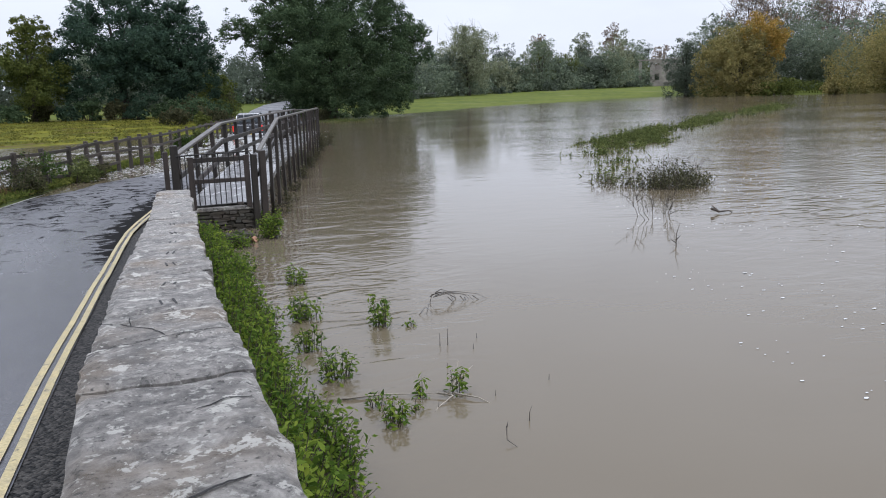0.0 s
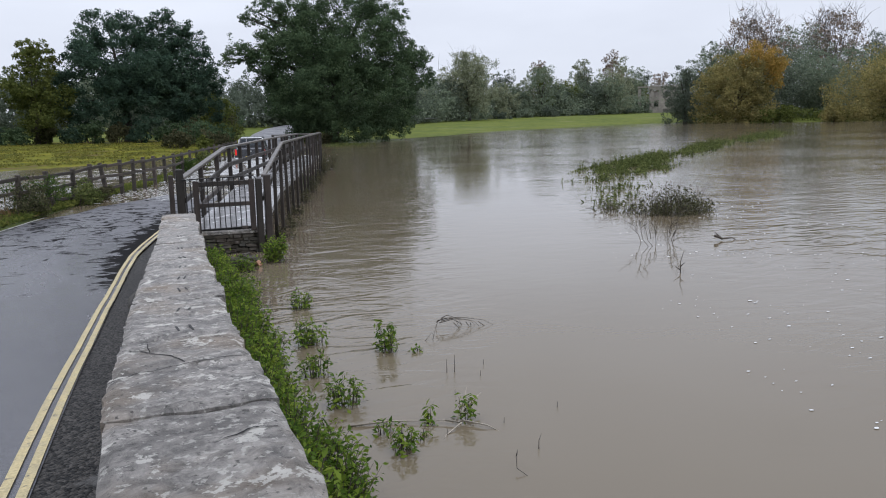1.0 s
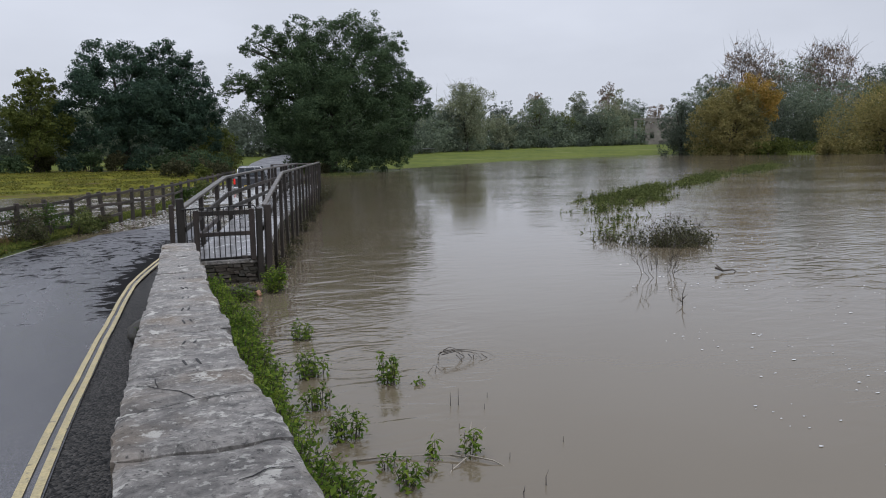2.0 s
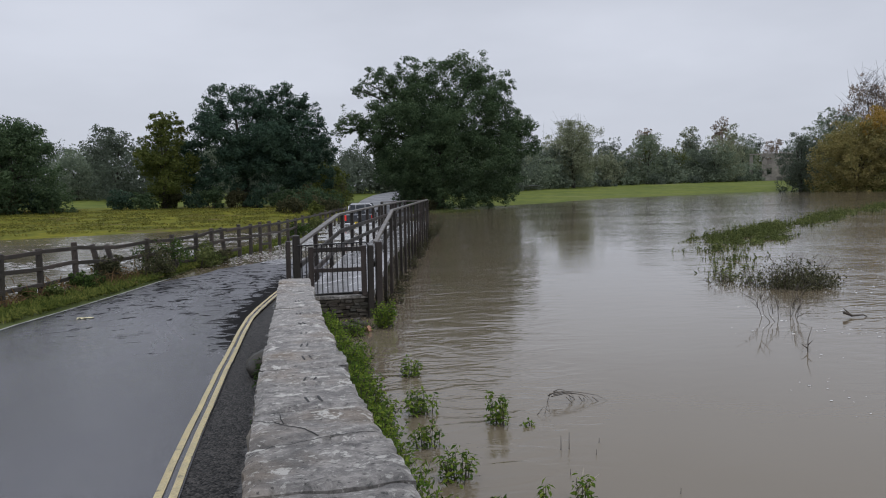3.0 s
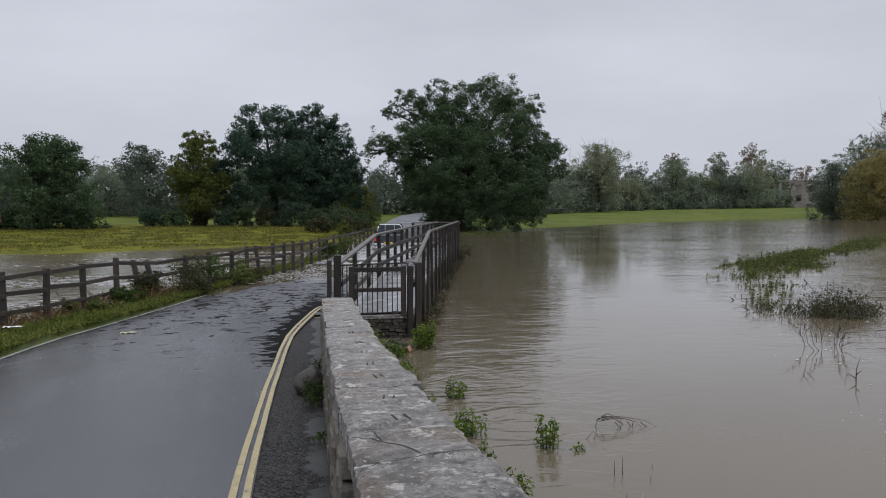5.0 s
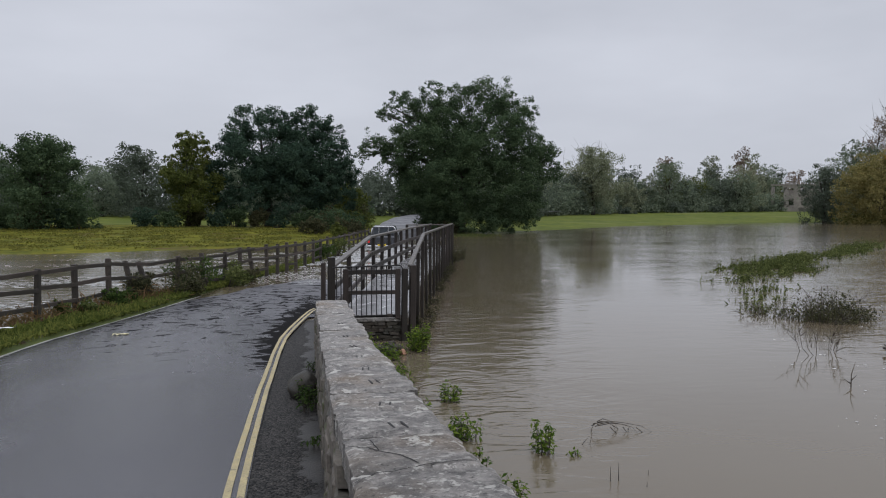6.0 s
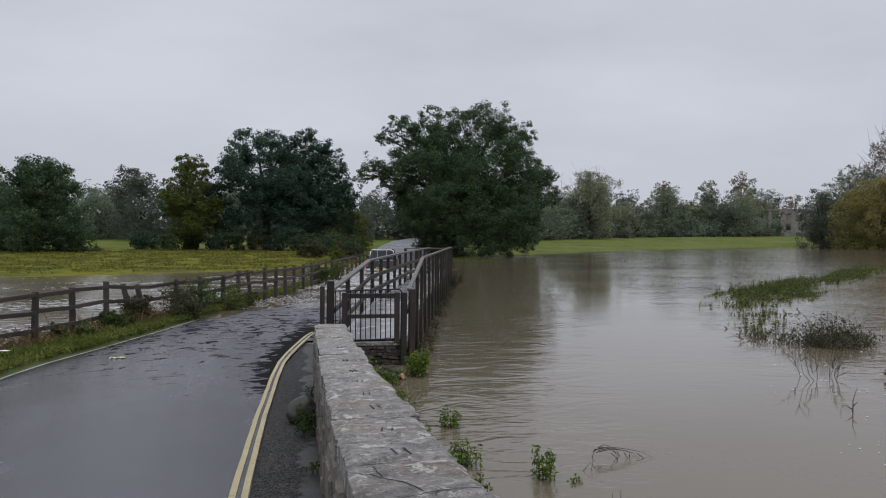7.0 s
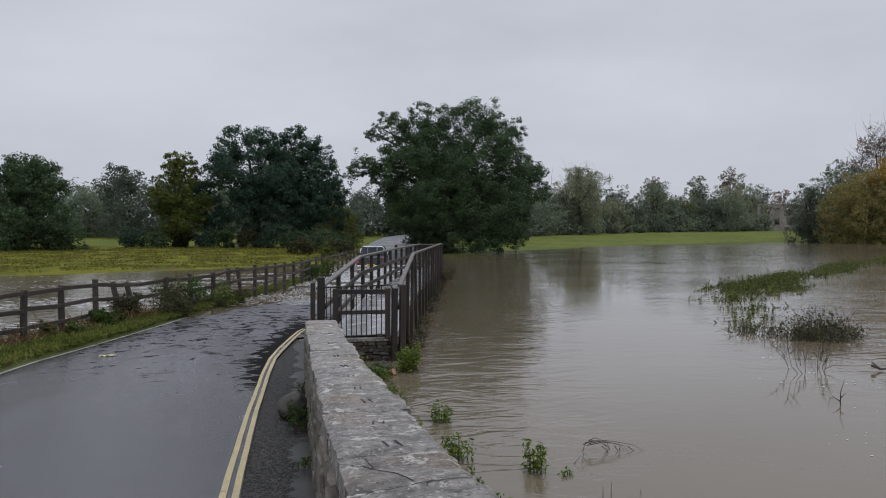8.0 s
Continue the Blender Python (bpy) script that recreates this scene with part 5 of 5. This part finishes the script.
part("stalk_mass", stem_shape(stems).mesh("stalk_mass", TWIG), bank)


def nettle(x, y, h, r, count, label, seed, mat=NETTLE, leaf=0.068, group="nettles standing in the water"):
    rng = np.random.default_rng(seed)
    t = thing("nettle_plant", x, y, 0, label, "plant", group)
    st = []
    for i in range(int(count * 1.6)):
        a, q = rng.uniform(0, 6.28), r * math.sqrt(rng.random()) * 0.6
        st.append((q * math.cos(a), q * math.sin(a), 0.0, h * rng.uniform(0.5, 1.0) * (1.1 - 0.4 * q / r), r * 0.55 * math.cos(a) * rng.random(), r * 0.55 * math.sin(a) * rng.random()))
    p, d = leaves_of(st, rng, leaf, 36, 0.07)
    part("leaf_mass", leaf_mesh("leaf_mass", p, d, rng.uniform(0.55, 1.25, len(p)) * leaf, mat, rng, 0.4, 0.45), t)
    part("stalk_mass", stem_shape(st).mesh("stalk_mass", TWIG), t)
    return t


for i, (x, y, h, r, c) in enumerate(((1.98, 7.02, 0.34, 0.17, 9), (1.27, 7.58, 0.26, 0.22, 14), (1.41, 9.3, 0.24, 0.18, 11), (1.24, 5.62, 0.26, 0.19, 11), (1.15, 6.5, 0.24, 0.19, 9), (0.82, 10.4, 0.26, 0.2, 10), (1.44, 4.55, 0.2, 0.13, 7), (1.41, 4.92, 0.12, 0.08, 4),
                                      (2.1, 4.94, 0.22, 0.08, 4), (1.81, 4.97, 0.14, 0.05, 3), (2.28, 6.85, 0.05, 0.06, 2), (1.66, 4.72, 0.1, 0.05, 2), (0.85, 3.7, 0.16, 0.14, 7))):
    nettle(x, y, h, r, c, "leafy green nettle clump rising from the flood", 300 + i)
nettle(1.5, 12.85, 0.5, 0.25, 24, "tall leafy nettle clump by the abutment", 330)
nettle(1.0, 12.2, 0.26, 0.24, 12, "low nettle clump beside washed-up debris", 331)
for i, (x, y, h) in enumerate(((2.1, 15.6, 0.3), (2.4, 17.2, 0.35), (2.9, 19.5, 0.3), (3.6, 22.4, 0.45), (4.3, 25.5, 0.6), (5.1, 29, 0.5), (6.2, 33.5, 0.7))):
    nettle(x, y, h, 0.25, 8, "weeds round the footbridge posts", 340 + i, BRAMBLE)
nettle(6.9, 36.8, 0.9, 0.5, 20, "weeds at the end of the footbridge", 350, BRAMBLE)


def twig_thing(name, x, y, lines, label, mat=TWIG, r=0.008, z=0.0, category="branch"):
    sh = Shape()
    for ln in lines:
        n = len(ln)
        sh.tube(ln, [r * (1 - 0.75 * i / (n - 1)) for i in range(n)], 5)
    ob = part(name, sh.mesh(name, mat, True))
    ob.matrix_basis = pose(x, y, z)
    return tagged(ob, label, category)


def wiggle(a, b, n, amp, rng):
    a, b = Vector(a), Vector(b)
    return [tuple(a.lerp(b, i / n) + Vector(rng.normal(0, amp, 3)) * (1 if 0 < i < n else 0)) for i in range(n + 1)]


tr = np.random.default_rng(8)
arch_lines = []
for k in range(5):
    q = Vector((-0.1 + tr.normal(0, 0.02), 0, 0.11 + tr.normal(0, 0.02)))
    e = Vector((0.16 + 0.1 * k * tr.uniform(0.5, 1.2), tr.normal(0, 0.08), -0.03))
    top = Vector((0.0 + 0.06 * k, tr.normal(0, 0.03), 0.14 - 0.012 * k))
    arch_lines.append([tuple(q), tuple(q.lerp(top, 0.6) + Vector((0, 0, 0.02))), tuple(top), tuple(top.lerp(e, 0.5) + Vector((0.02, 0, 0.03))), tuple(e)])
    m = top.lerp(e, 0.4)
    arch_lines.append([tuple(m), tuple(m + Vector((tr.uniform(0.02, 0.1), tr.normal(0, 0.05), -0.06))), tuple(m + Vector((tr.uniform(0.05, 0.14), tr.normal(0, 0.05), -0.12)))])
arch_lines.append([(-0.13, 0.05, -0.05), (-0.12, 0.03, 0.04), (-0.1, 0.0, 0.11)])
twig_thing("arched_twig", 2.86, 7.6, arch_lines, "bare arched twigs poking out of the water", r=0.0055)
twig_thing("bare_twig", 2.55, 7.2, [[(-0.1, 0, -0.02), (0, 0.02, 0.08), (0.1, 0, -0.02)], [(0, 0, -0.02), (0.05, 0.05, 0.1), (0.12, 0.0, 0.02)]], "small bare twig in the water", r=0.004)
for x in (2.34, 2.42):
    twig_thing("stick", x, 6.1, [[(0, 0, -0.2), (0.0, 0.0, 0.12 + (x - 2.3) * 0.4)]], "thin dark stick standing in the water", r=0.008)
for x, y in ((2.6, 5.9), (2.75, 6.2), (2.2, 5.5), (2.35, 4.75), (1.85, 4.7), (2.9, 4.9)):
    twig_thing("stick", x, y, [[(0, 0, -0.2), (0.01, 0.0, 0.05)]], "short dark stick tip in the water", r=0.008)
twig_thing("driftwood_branch", 1.3, 5.12, [[(-0.12, 0.02, 0.01), (0.2, -0.03, 0.02), (0.5, -0.15, 0.025), (0.74, -0.26, 0.03)], [(0.62, -0.2, 0.03), (0.72, -0.3, 0.03), (0.55, -0.42, 0.0), (0.5, -0.5, 0.0)],
                                              [(0.7, -0.25, 0.03), (0.8, -0.15, 0.15), (0.84, -0.1, 0.24)], [(0.78, -0.2, 0.08), (0.95, -0.15, 0.2)], [(0.74, -0.25, 0.03), (0.9, -0.4, 0.02), (0.98, -0.52, -0.01)]], "pale forked driftwood branch floating", DRIFT, 0.009, category="driftwood")
twig_thing("bare_twig", 2.13, 3.9, [[(0, 0.1, 0.08), (-0.04, 0, 0.04), (0.04, -0.08, -0.02)], [(0, 0.1, 0.08), (0.02, 0.12, 0.12)]], "thin bent twig in the water", r=0.005)
twig_thing("bare_twig", 2.4, 4.2, [[(0, 0, -0.05), (0.01, 0.02, 0.06), (0.04, 0.04, 0.1)]], "thin twig in the water", r=0.005)
twig_thing("bare_twig", 0.98, 3.5, [[(0.0, 0.2, 0.16), (-0.08, 0, 0.06), (0.04, -0.22, -0.02)]], "long thin bramble stem over the water", r=0.005)
bare = []
for k in range(9):
    a, b = tr.uniform(-0.5, 0.5), tr.uniform(-0.25, 0.25)
    h = tr.uniform(0.3, 0.7)
    top = (a * 1.5 + tr.normal(0, 0.08), b, h)
    bare.append(wiggle((a * 0.75, b, -0.2), top, 4, 0.03, tr))
    for _ in range(3):
        m = Vector((a * 0.75, b, -0.2)).lerp(Vector(top), tr.uniform(0.45, 0.85))
        bare.append(wiggle(m, m + Vector((tr.normal(0, 0.16), tr.normal(0, 0.08), tr.uniform(0.08, 0.28))), 2, 0.012, tr))
twig_thing("bare_sapling", 8.5, 11.6, bare, "bare twiggy sapling standing in the flood", r=0.007, category="sapling")
twig_thing("bare_twig", 7.15, 9.12, [[(0, 0, -0.1), (0.0, 0, 0.18), (0.06, 0.0, 0.36)], [(0, 0, 0.05), (-0.1, 0.02, 0.12)], [(0, 0, 0.1), (0.1, 0.02, 0.16)]], "lone bare twig in the current", r=0.01)
twig_thing("drift_log", 9.7, 11.3, [[(-0.2, 0.05, 0.1), (-0.06, 0, 0.04), (0.16, 0.0, 0.045), (0.26, 0.02, 0.0)], [(-0.06, 0, 0.03), (-0.16, 0.1, 0.16)]], "dark snagged log in the current", r=0.026, category="log")


def thicket(name, x, y, h, w, dpt, count, leaf, mat, label, seed, twigs=40, category="bush"):
    """A sprawling low bush with long whippy stems round it."""
    rng = np.random.default_rng(seed)
    t = thing(name, x, y, 0, label, category)
    q = rng.normal(0, 1, (count, 3))
    q /= np.linalg.norm(q, axis=1)[:, None]
    q[:, 2] = np.abs(q[:, 2])
    rad = rng.uniform(0.05, 1.0, count) ** 0.45 * (0.8 + 0.35 * np.array([noise.noise(Vector(v * 2.4)) for v in q]))
    p = q * rad[:, None] * (w / 2, dpt / 2, h)
    p[:, 2] *= rng.uniform(0.35, 1.0, count)
    part("leaf_mass", leaf_mesh("leaf_mass", p, q, rng.uniform(0.6, 1.3, count) * leaf, mat, rng, 0.5, 0.7), t)
    sh = Shape()
    for _ in range(twigs):
        a, u = rng.uniform(0, 6.28), rng.uniform(0.15, 0.8)
        foot = Vector((math.cos(a) * w * 0.5 * u, math.sin(a) * dpt * 0.5 * u, -0.12))
        way = Vector((math.cos(a + rng.normal(0, 0.7)), math.sin(a + rng.normal(0, 0.7)), 0)) * rng.uniform(0.15, 0.6)
        high = h * rng.uniform(0.25, 1.05) * (1.1 - 0.6 * u)
        sh.tube([foot, foot + way * 0.25 + Vector((0, 0, high * 0.7)), foot + way * 0.65 + Vector((0, 0, high)), foot + way * 1.1 + Vector((0, 0, high * rng.uniform(0.6, 1.1)))], [0.006, 0.005, 0.004, 0.002], 4, False)
    part("stem_mass", sh.mesh("stem_mass", TWIG), t)
    return t


thicket("bramble_bush", 11.35, 15.2, 0.95, 2.7, 2.0, 3600, 0.06, BRAMBLE, "sprawling dull green bramble bush in the flood", 401, 90)
thicket("bramble_bush", 10.3, 16.0, 0.5, 1.5, 1.6, 260, 0.05, BRAMBLE, "thin straggling dead stems in the flood", 402, 50)


def reeds(x, y, count, sx, sy, h, seed, turn, label):
    """A low green island of waterside plants."""
    rng = np.random.default_rng(seed)
    t = thing("reed_island", x, y, 0, label, "waterside plants", rz=turn, kind="stuff")
    u = rng.normal(0, 0.5, (count, 2)).clip(-1.1, 1.1)
    keep = np.array([noise.noise(Vector((a * 3.1, b * 3.1, seed))) > -0.06 for a, b in u])
    u = u[keep]
    n = len(u)
    z = rng.uniform(0.02, 1, n) * h * (1 - 0.5 * (u ** 2).sum(1).clip(0, 1))
    p = np.stack([u[:, 0] * sx, u[:, 1] * sy, z.clip(0.02, 9)], 1)
    d = rng.normal(0, 1, (n, 3))
    d[:, 2] = np.abs(d[:, 2]) * 0.7
    p[:, 2] *= 0.5
    up = [(q[0], q[1], 0.0, h * rng.uniform(0.5, 1.5), rng.normal(0, 0.03), rng.normal(0, 0.03)) for q in p[:: max(4, n // 260)]]
    spikes, out = leaves_of(up, rng, 0.1, 9, 0.03)
    p, d = np.concatenate([p, spikes]), np.concatenate([d, out])
    n = len(p)
    part("stalk_mass", stem_shape(up, 0.007).mesh("stalk_mass", REED), t)
    part("leaf_mass", leaf_mesh("leaf_mass", p, d, rng.uniform(0.06, 0.16, n) * (1 + sx / 25), REED, rng, 0.26, 0.5), t)
    return t


reeds(18.6, 28.8, 6500, 3.0, 1.7, 0.26, 11, 48, "low bright green reed island in the flood")
reeds(20.8, 31.6, 2600, 2.6, 1.0, 0.26, 21, 50, "low green reeds joining the islands")
reeds(23.6, 34.2, 3600, 3.6, 0.9, 0.26, 12, 52, "low green reed strip in the flood")
reeds(15.0, 24.6, 380, 1.7, 0.9, 0.16, 13, 40, "scattered reed tufts in the flood")
reeds(13.4, 21.4, 170, 1.5, 0.8, 0.15, 18, 40, "scattered green tufts beside the brambles")
reeds(11.9, 18.8, 110, 1.3, 0.7, 0.15, 19, 40, "a few green tufts in the flood")
reeds(10.9, 17.2, 120, 0.9, 0.6, 0.15, 20, 40, "a few green tufts beside the brambles")
reeds(33.0, 42.4, 5200, 9.5, 1.1, 0.3, 15, 45, "long green strip of drowned bank")
reeds(50.0, 56.5, 5200, 12.0, 1.5, 0.3, 16, 42, "long green strip of drowned bank")
reeds(15.0, 70.5, 4500, 2.2, 4.2, 0.1, 17, -12, "bright grass spit at the water's edge")

# verge grass, fence weeds
gr = np.random.default_rng(15)
pts, sz = [], []
for _ in range(20000):
    y = gr.uniform(4, 40)
    off = -2.54 - abs(gr.normal(0, 0.55))
    x, yy = road_frame(y, off)
    z = along(ROAD_Z, min(yy, 34)) + (0.05 if off > -3.6 else -0.05 - 0.3 * (-3.6 - off))
    pts.append((x, yy, z + 0.04))
    sz.append(gr.uniform(0.1, 0.24) * (1.3 if off < -3.2 else 1.0))
pts = np.array(pts)
nv = gr.normal(0, 1, (len(pts), 3))
nv[:, 2] *= 0.2
tagged(part("verge_grass", leaf_mesh("verge_grass", pts, nv, np.array(sz), VERGE_BLADE, gr, 0.22, 0.2)), "short green grass blades on the verge", "grass", kind="stuff")
for i, (x, y, h, w) in enumerate(((-3.9, 22.4, 1.0, 1.9), (-3.3, 23.8, 1.05, 2.0), (-2.75, 25.2, 0.8, 1.7), (-4.6, 21.2, 0.75, 1.6), (-4.9, 19.6, 0.5, 1.4), (-5.3, 18.2, 0.45, 1.2), (-2.2, 26.6, 0.5, 1.2), (0.6, 37.2, 1.2, 1.1), (1.3, 40, 1.5, 1.3))):
    shrub("fence_weeds", x - 0.25, y, h, w, (BRAMBLE, FOOTWEED, REED)[i % 3], 2600, 0.065, "tangled weeds growing through the fence", 420 + i, z=along(ROAD_Z, y) - 0.02, group="weeds along the fence")
dry = np.random.default_rng(19)
dp = []
for _ in range(2600):
    u = dry.random()
    dp.append((-7.6 + 3.6 * u + dry.normal(0, 0.3) - 0.3, 13 + 9 * u + dry.normal(0, 0.5), 0.02 + abs(dry.normal(0, 0.16))))
dn = dry.normal(0, 1, (len(dp), 3))
dn[:, 2] *= 0.15
tagged(part("dry_grass", leaf_mesh("dry_grass", np.array(dp), dn, dry.uniform(0.12, 0.34, len(dp)), foliage("dead_grass", (0.10, 0.065, 0.03), (0.2, 0.14, 0.07)), dry, 0.1, 0.2)), "tall dead brown grass under the fence", "grass", kind="stuff")

# mounting stone with weeds at the wall's foot
gb = bmesh.new()
bmesh.ops.create_icosphere(gb, subdivisions=4, radius=1.0)
for v in gb.verts:
    c = v.co.copy()
    box = max(abs(c.x), abs(c.y), abs(c.z))
    v.co = c * (0.72 + 0.28 / box) * (1 + 0.09 * noise.noise(c * 1.6) + 0.04 * noise.noise(c * 5) + 0.015 * noise.noise(c * 14))
gm = bpy.data.meshes.new("guard_stone")
gb.to_mesh(gm)
gb.free()
for f in gm.polygons:
    f.use_smooth = True
gm.materials.append(WET_RUBBLE)
tagged(part("guard_stone", gm, None, "", pose(-0.46, 9.05, 0.32, 6, -32, 8) @ Matrix.Diagonal((0.19, 0.24, 0.15, 1))), "worn rounded stone leaning on the wall's foot", "stone")
for i, (x, y, h, r, c) in enumerate(((-0.44, 8.9, 0.2, 0.15, 14), (-0.4, 8.5, 0.18, 0.13, 12), (-0.38, 8.1, 0.14, 0.12, 9), (-0.36, 6.3, 0.08, 0.1, 4), (-0.36, 11.0, 0.12, 0.1, 5))):
    n_ob = nettle(x, y, h, r, c, "dark green weeds at the wall's foot", 440 + i, FOOTWEED, 0.06, "weeds at the wall's foot")
    n_ob.location.z = along(ROAD_Z, y) - 0.02
for i, (x, y, z, s, mat) in enumerate(((0.95, 12.55, 0.05, 0.22, BARK), (1.1, 12.75, 0.08, 0.18, BARK), (0.8, 12.7, 0.06, 0.2, BARK), (1.2, 12.6, 0.03, 0.11, plain("orange_litter", (0.33, 0.17, 0.1), 0.6)), (1.0, 12.85, 0.1, 0.17, BARK))):
    me = STONES[i].copy()
    me.materials.clear()
    me.materials.append(mat)
    tagged(part("washed_up_debris", me, None, "", pose(x, y, z, 20 * i, 15, 33 * i) @ Matrix.Diagonal((s * 1.6, s, s * 0.7, 1))), "sodden debris caught by the abutment" if i != 3 else "orange scrap caught by the abutment", "debris", "debris by the abutment")
for x, y, w, mat, lab in ((-3.98, 15.2, 0.3, plain("pale_litter", (0.55, 0.5, 0.3), 0.6), "pale yellow litter lying on the wet road"), (-6.0, 15.0, 0.34, plain("white_litter", (0.75, 0.75, 0.72), 0.6), "white litter lying on the verge")):
    sh = Shape()
    sh.sheet([[(w * (k / 6 - 0.5), 0.05 * (i - 1) + 0.03 * math.sin(k * 2.1), 0.012 + 0.03 * abs(math.sin(k * 1.7 + i))) for k in range(7)] for i in range(3)])
    tagged(part("litter", sh.mesh("litter", mat), None, "", pose(x, y, along(ROAD_Z, y) + (0.17 if x < -5.5 else -0.03))), lab, "litter")

# churned foam over the flooded lane, spilling through the fence onto the drowned meadow
# Its white flecks also stand in for sky reflected off the flood.
ch = np.random.default_rng(29)
sh = Shape()


def fleck(x, y, s, long, z):
    b, n = len(sh.v), 6
    for k in range(n):
        a = 2 * math.pi * k / n
        q = s * ch.uniform(0.5, 1.1)
        sh.v.append((x + q * math.cos(a) * long, y + q * math.sin(a), z))
    sh.f.append(tuple(range(b, b + n)))


for _ in range(16000):
    y = 24.5 + 28.5 * ch.random() ** 0.8
    x, y = road_frame(y, ch.normal(-0.4, 1.4))
    if along(ROAD_Z, y) < 0.018 and noise.noise(Vector((x * 1.1, y * 0.5, 7))) > -0.25:
        fleck(x, y, ch.uniform(0.012, 0.045) if y < 33 else ch.uniform(0.02, 0.09), 1.4, max(0.0, along(ROAD_Z, y)) + 0.014 + 0.02 * ch.random())
for _ in range(5200):
    y = ch.uniform(17, 44)
    x = along(ROAD_MID, y) - 4.6 - abs(ch.normal(0, 5.0))
    if noise.noise(Vector((x * 0.16, y * 0.55, 3))) > 0.1:
        fleck(x, y, ch.uniform(0.015, 0.06), 3.2, 0.008)
tagged(part("foam_and_sky_glint", sh.mesh("foam_and_sky_glint", FOAM)), "white churned foam and painted sky reflection on the flooded lane and meadow", "foam", kind="stuff")

# foam flecks riding the current
fm = np.random.default_rng(23)
sh = Shape()
for _ in range(2600):
    x, y = fm.uniform(4.5, 20), fm.uniform(3.0, 19)
    if abs(x - 0.62 * y - 3.4) > 2.6 + fm.normal(0, 0.8) or noise.noise(Vector((x * 0.7, y * 0.7, 2))) < -0.02:
        continue
    n, s = 7, 0.005 + 0.018 * fm.random() ** 2.0
    b = len(sh.v)
    for k in range(n):
        a = 2 * math.pi * k / n
        r = s * fm.uniform(0.5, 1.1)
        sh.v.append((x + r * math.cos(a) * 1.7, y + r * math.sin(a), 0.006))
    sh.f.append(tuple(range(b, b + n)))
tagged(part("foam_flecks", sh.mesh("foam_flecks", FOAM)), "white foam flecks scattered on the current", "foam", kind="stuff")

# tussocks standing in the rough meadow
mg = np.random.default_rng(61)
mp_, mn_, ms_ = [], [], []
while len(mp_) < 30000:
    x, y = mg.uniform(-46, 6), mg.uniform(45, 84)
    if y - along(SHORE, x) < 0.6 or abs(x - along(ROAD_MID, y)) < 3.4 or noise.noise(Vector((x * 0.5, y * 0.5, 4))) < -0.12:
        continue
    mp_.append((x, y, ground_z(x, y) + 0.06))
    mn_.append((mg.normal(0, 0.6), mg.normal(0, 0.6) - 0.4, 0.9))
    ms_.append(mg.uniform(0.1, 0.26))
TUSSOCK = foliage("meadow_tussocks", (0.07, 0.08, 0.016), (0.185, 0.168, 0.038), 0.3)
tagged(part("meadow_grass", leaf_mesh("meadow_grass", np.array(mp_), np.array(mn_), np.array(ms_), TUSSOCK, mg, 0.4, 0.2)), "rough olive and straw-coloured meadow tussocks", "grass", kind="stuff")

# ---- rubble faces of the parapet, stone by stone ----
rr = random.Random(2)
for c in range(8):
    y = 2.6 + rr.uniform(0, 0.2)
    while y < 12.45:
        w = rr.uniform(0.2, 0.46)
        top = along(WALL_Z, y) - 0.14
        h = 0.118
        z = top - h * (c + 0.5)
        if z > along(ROAD_Z, y) - 0.1 and y + w < 12.55:
            part("stone", STONES[rr.randrange(9)], wall, "", pose(WX0 + 0.035, y + w / 2, z, -math.degrees(math.atan(0.07)) if y < 9 else -2, rr.uniform(-3, 3), rr.uniform(-4, 4)) @ Matrix.Diagonal((0.11 + rr.uniform(-0.02, 0.025), w * 1.0, h * rr.uniform(0.92, 1.08), 1)))
        y += w
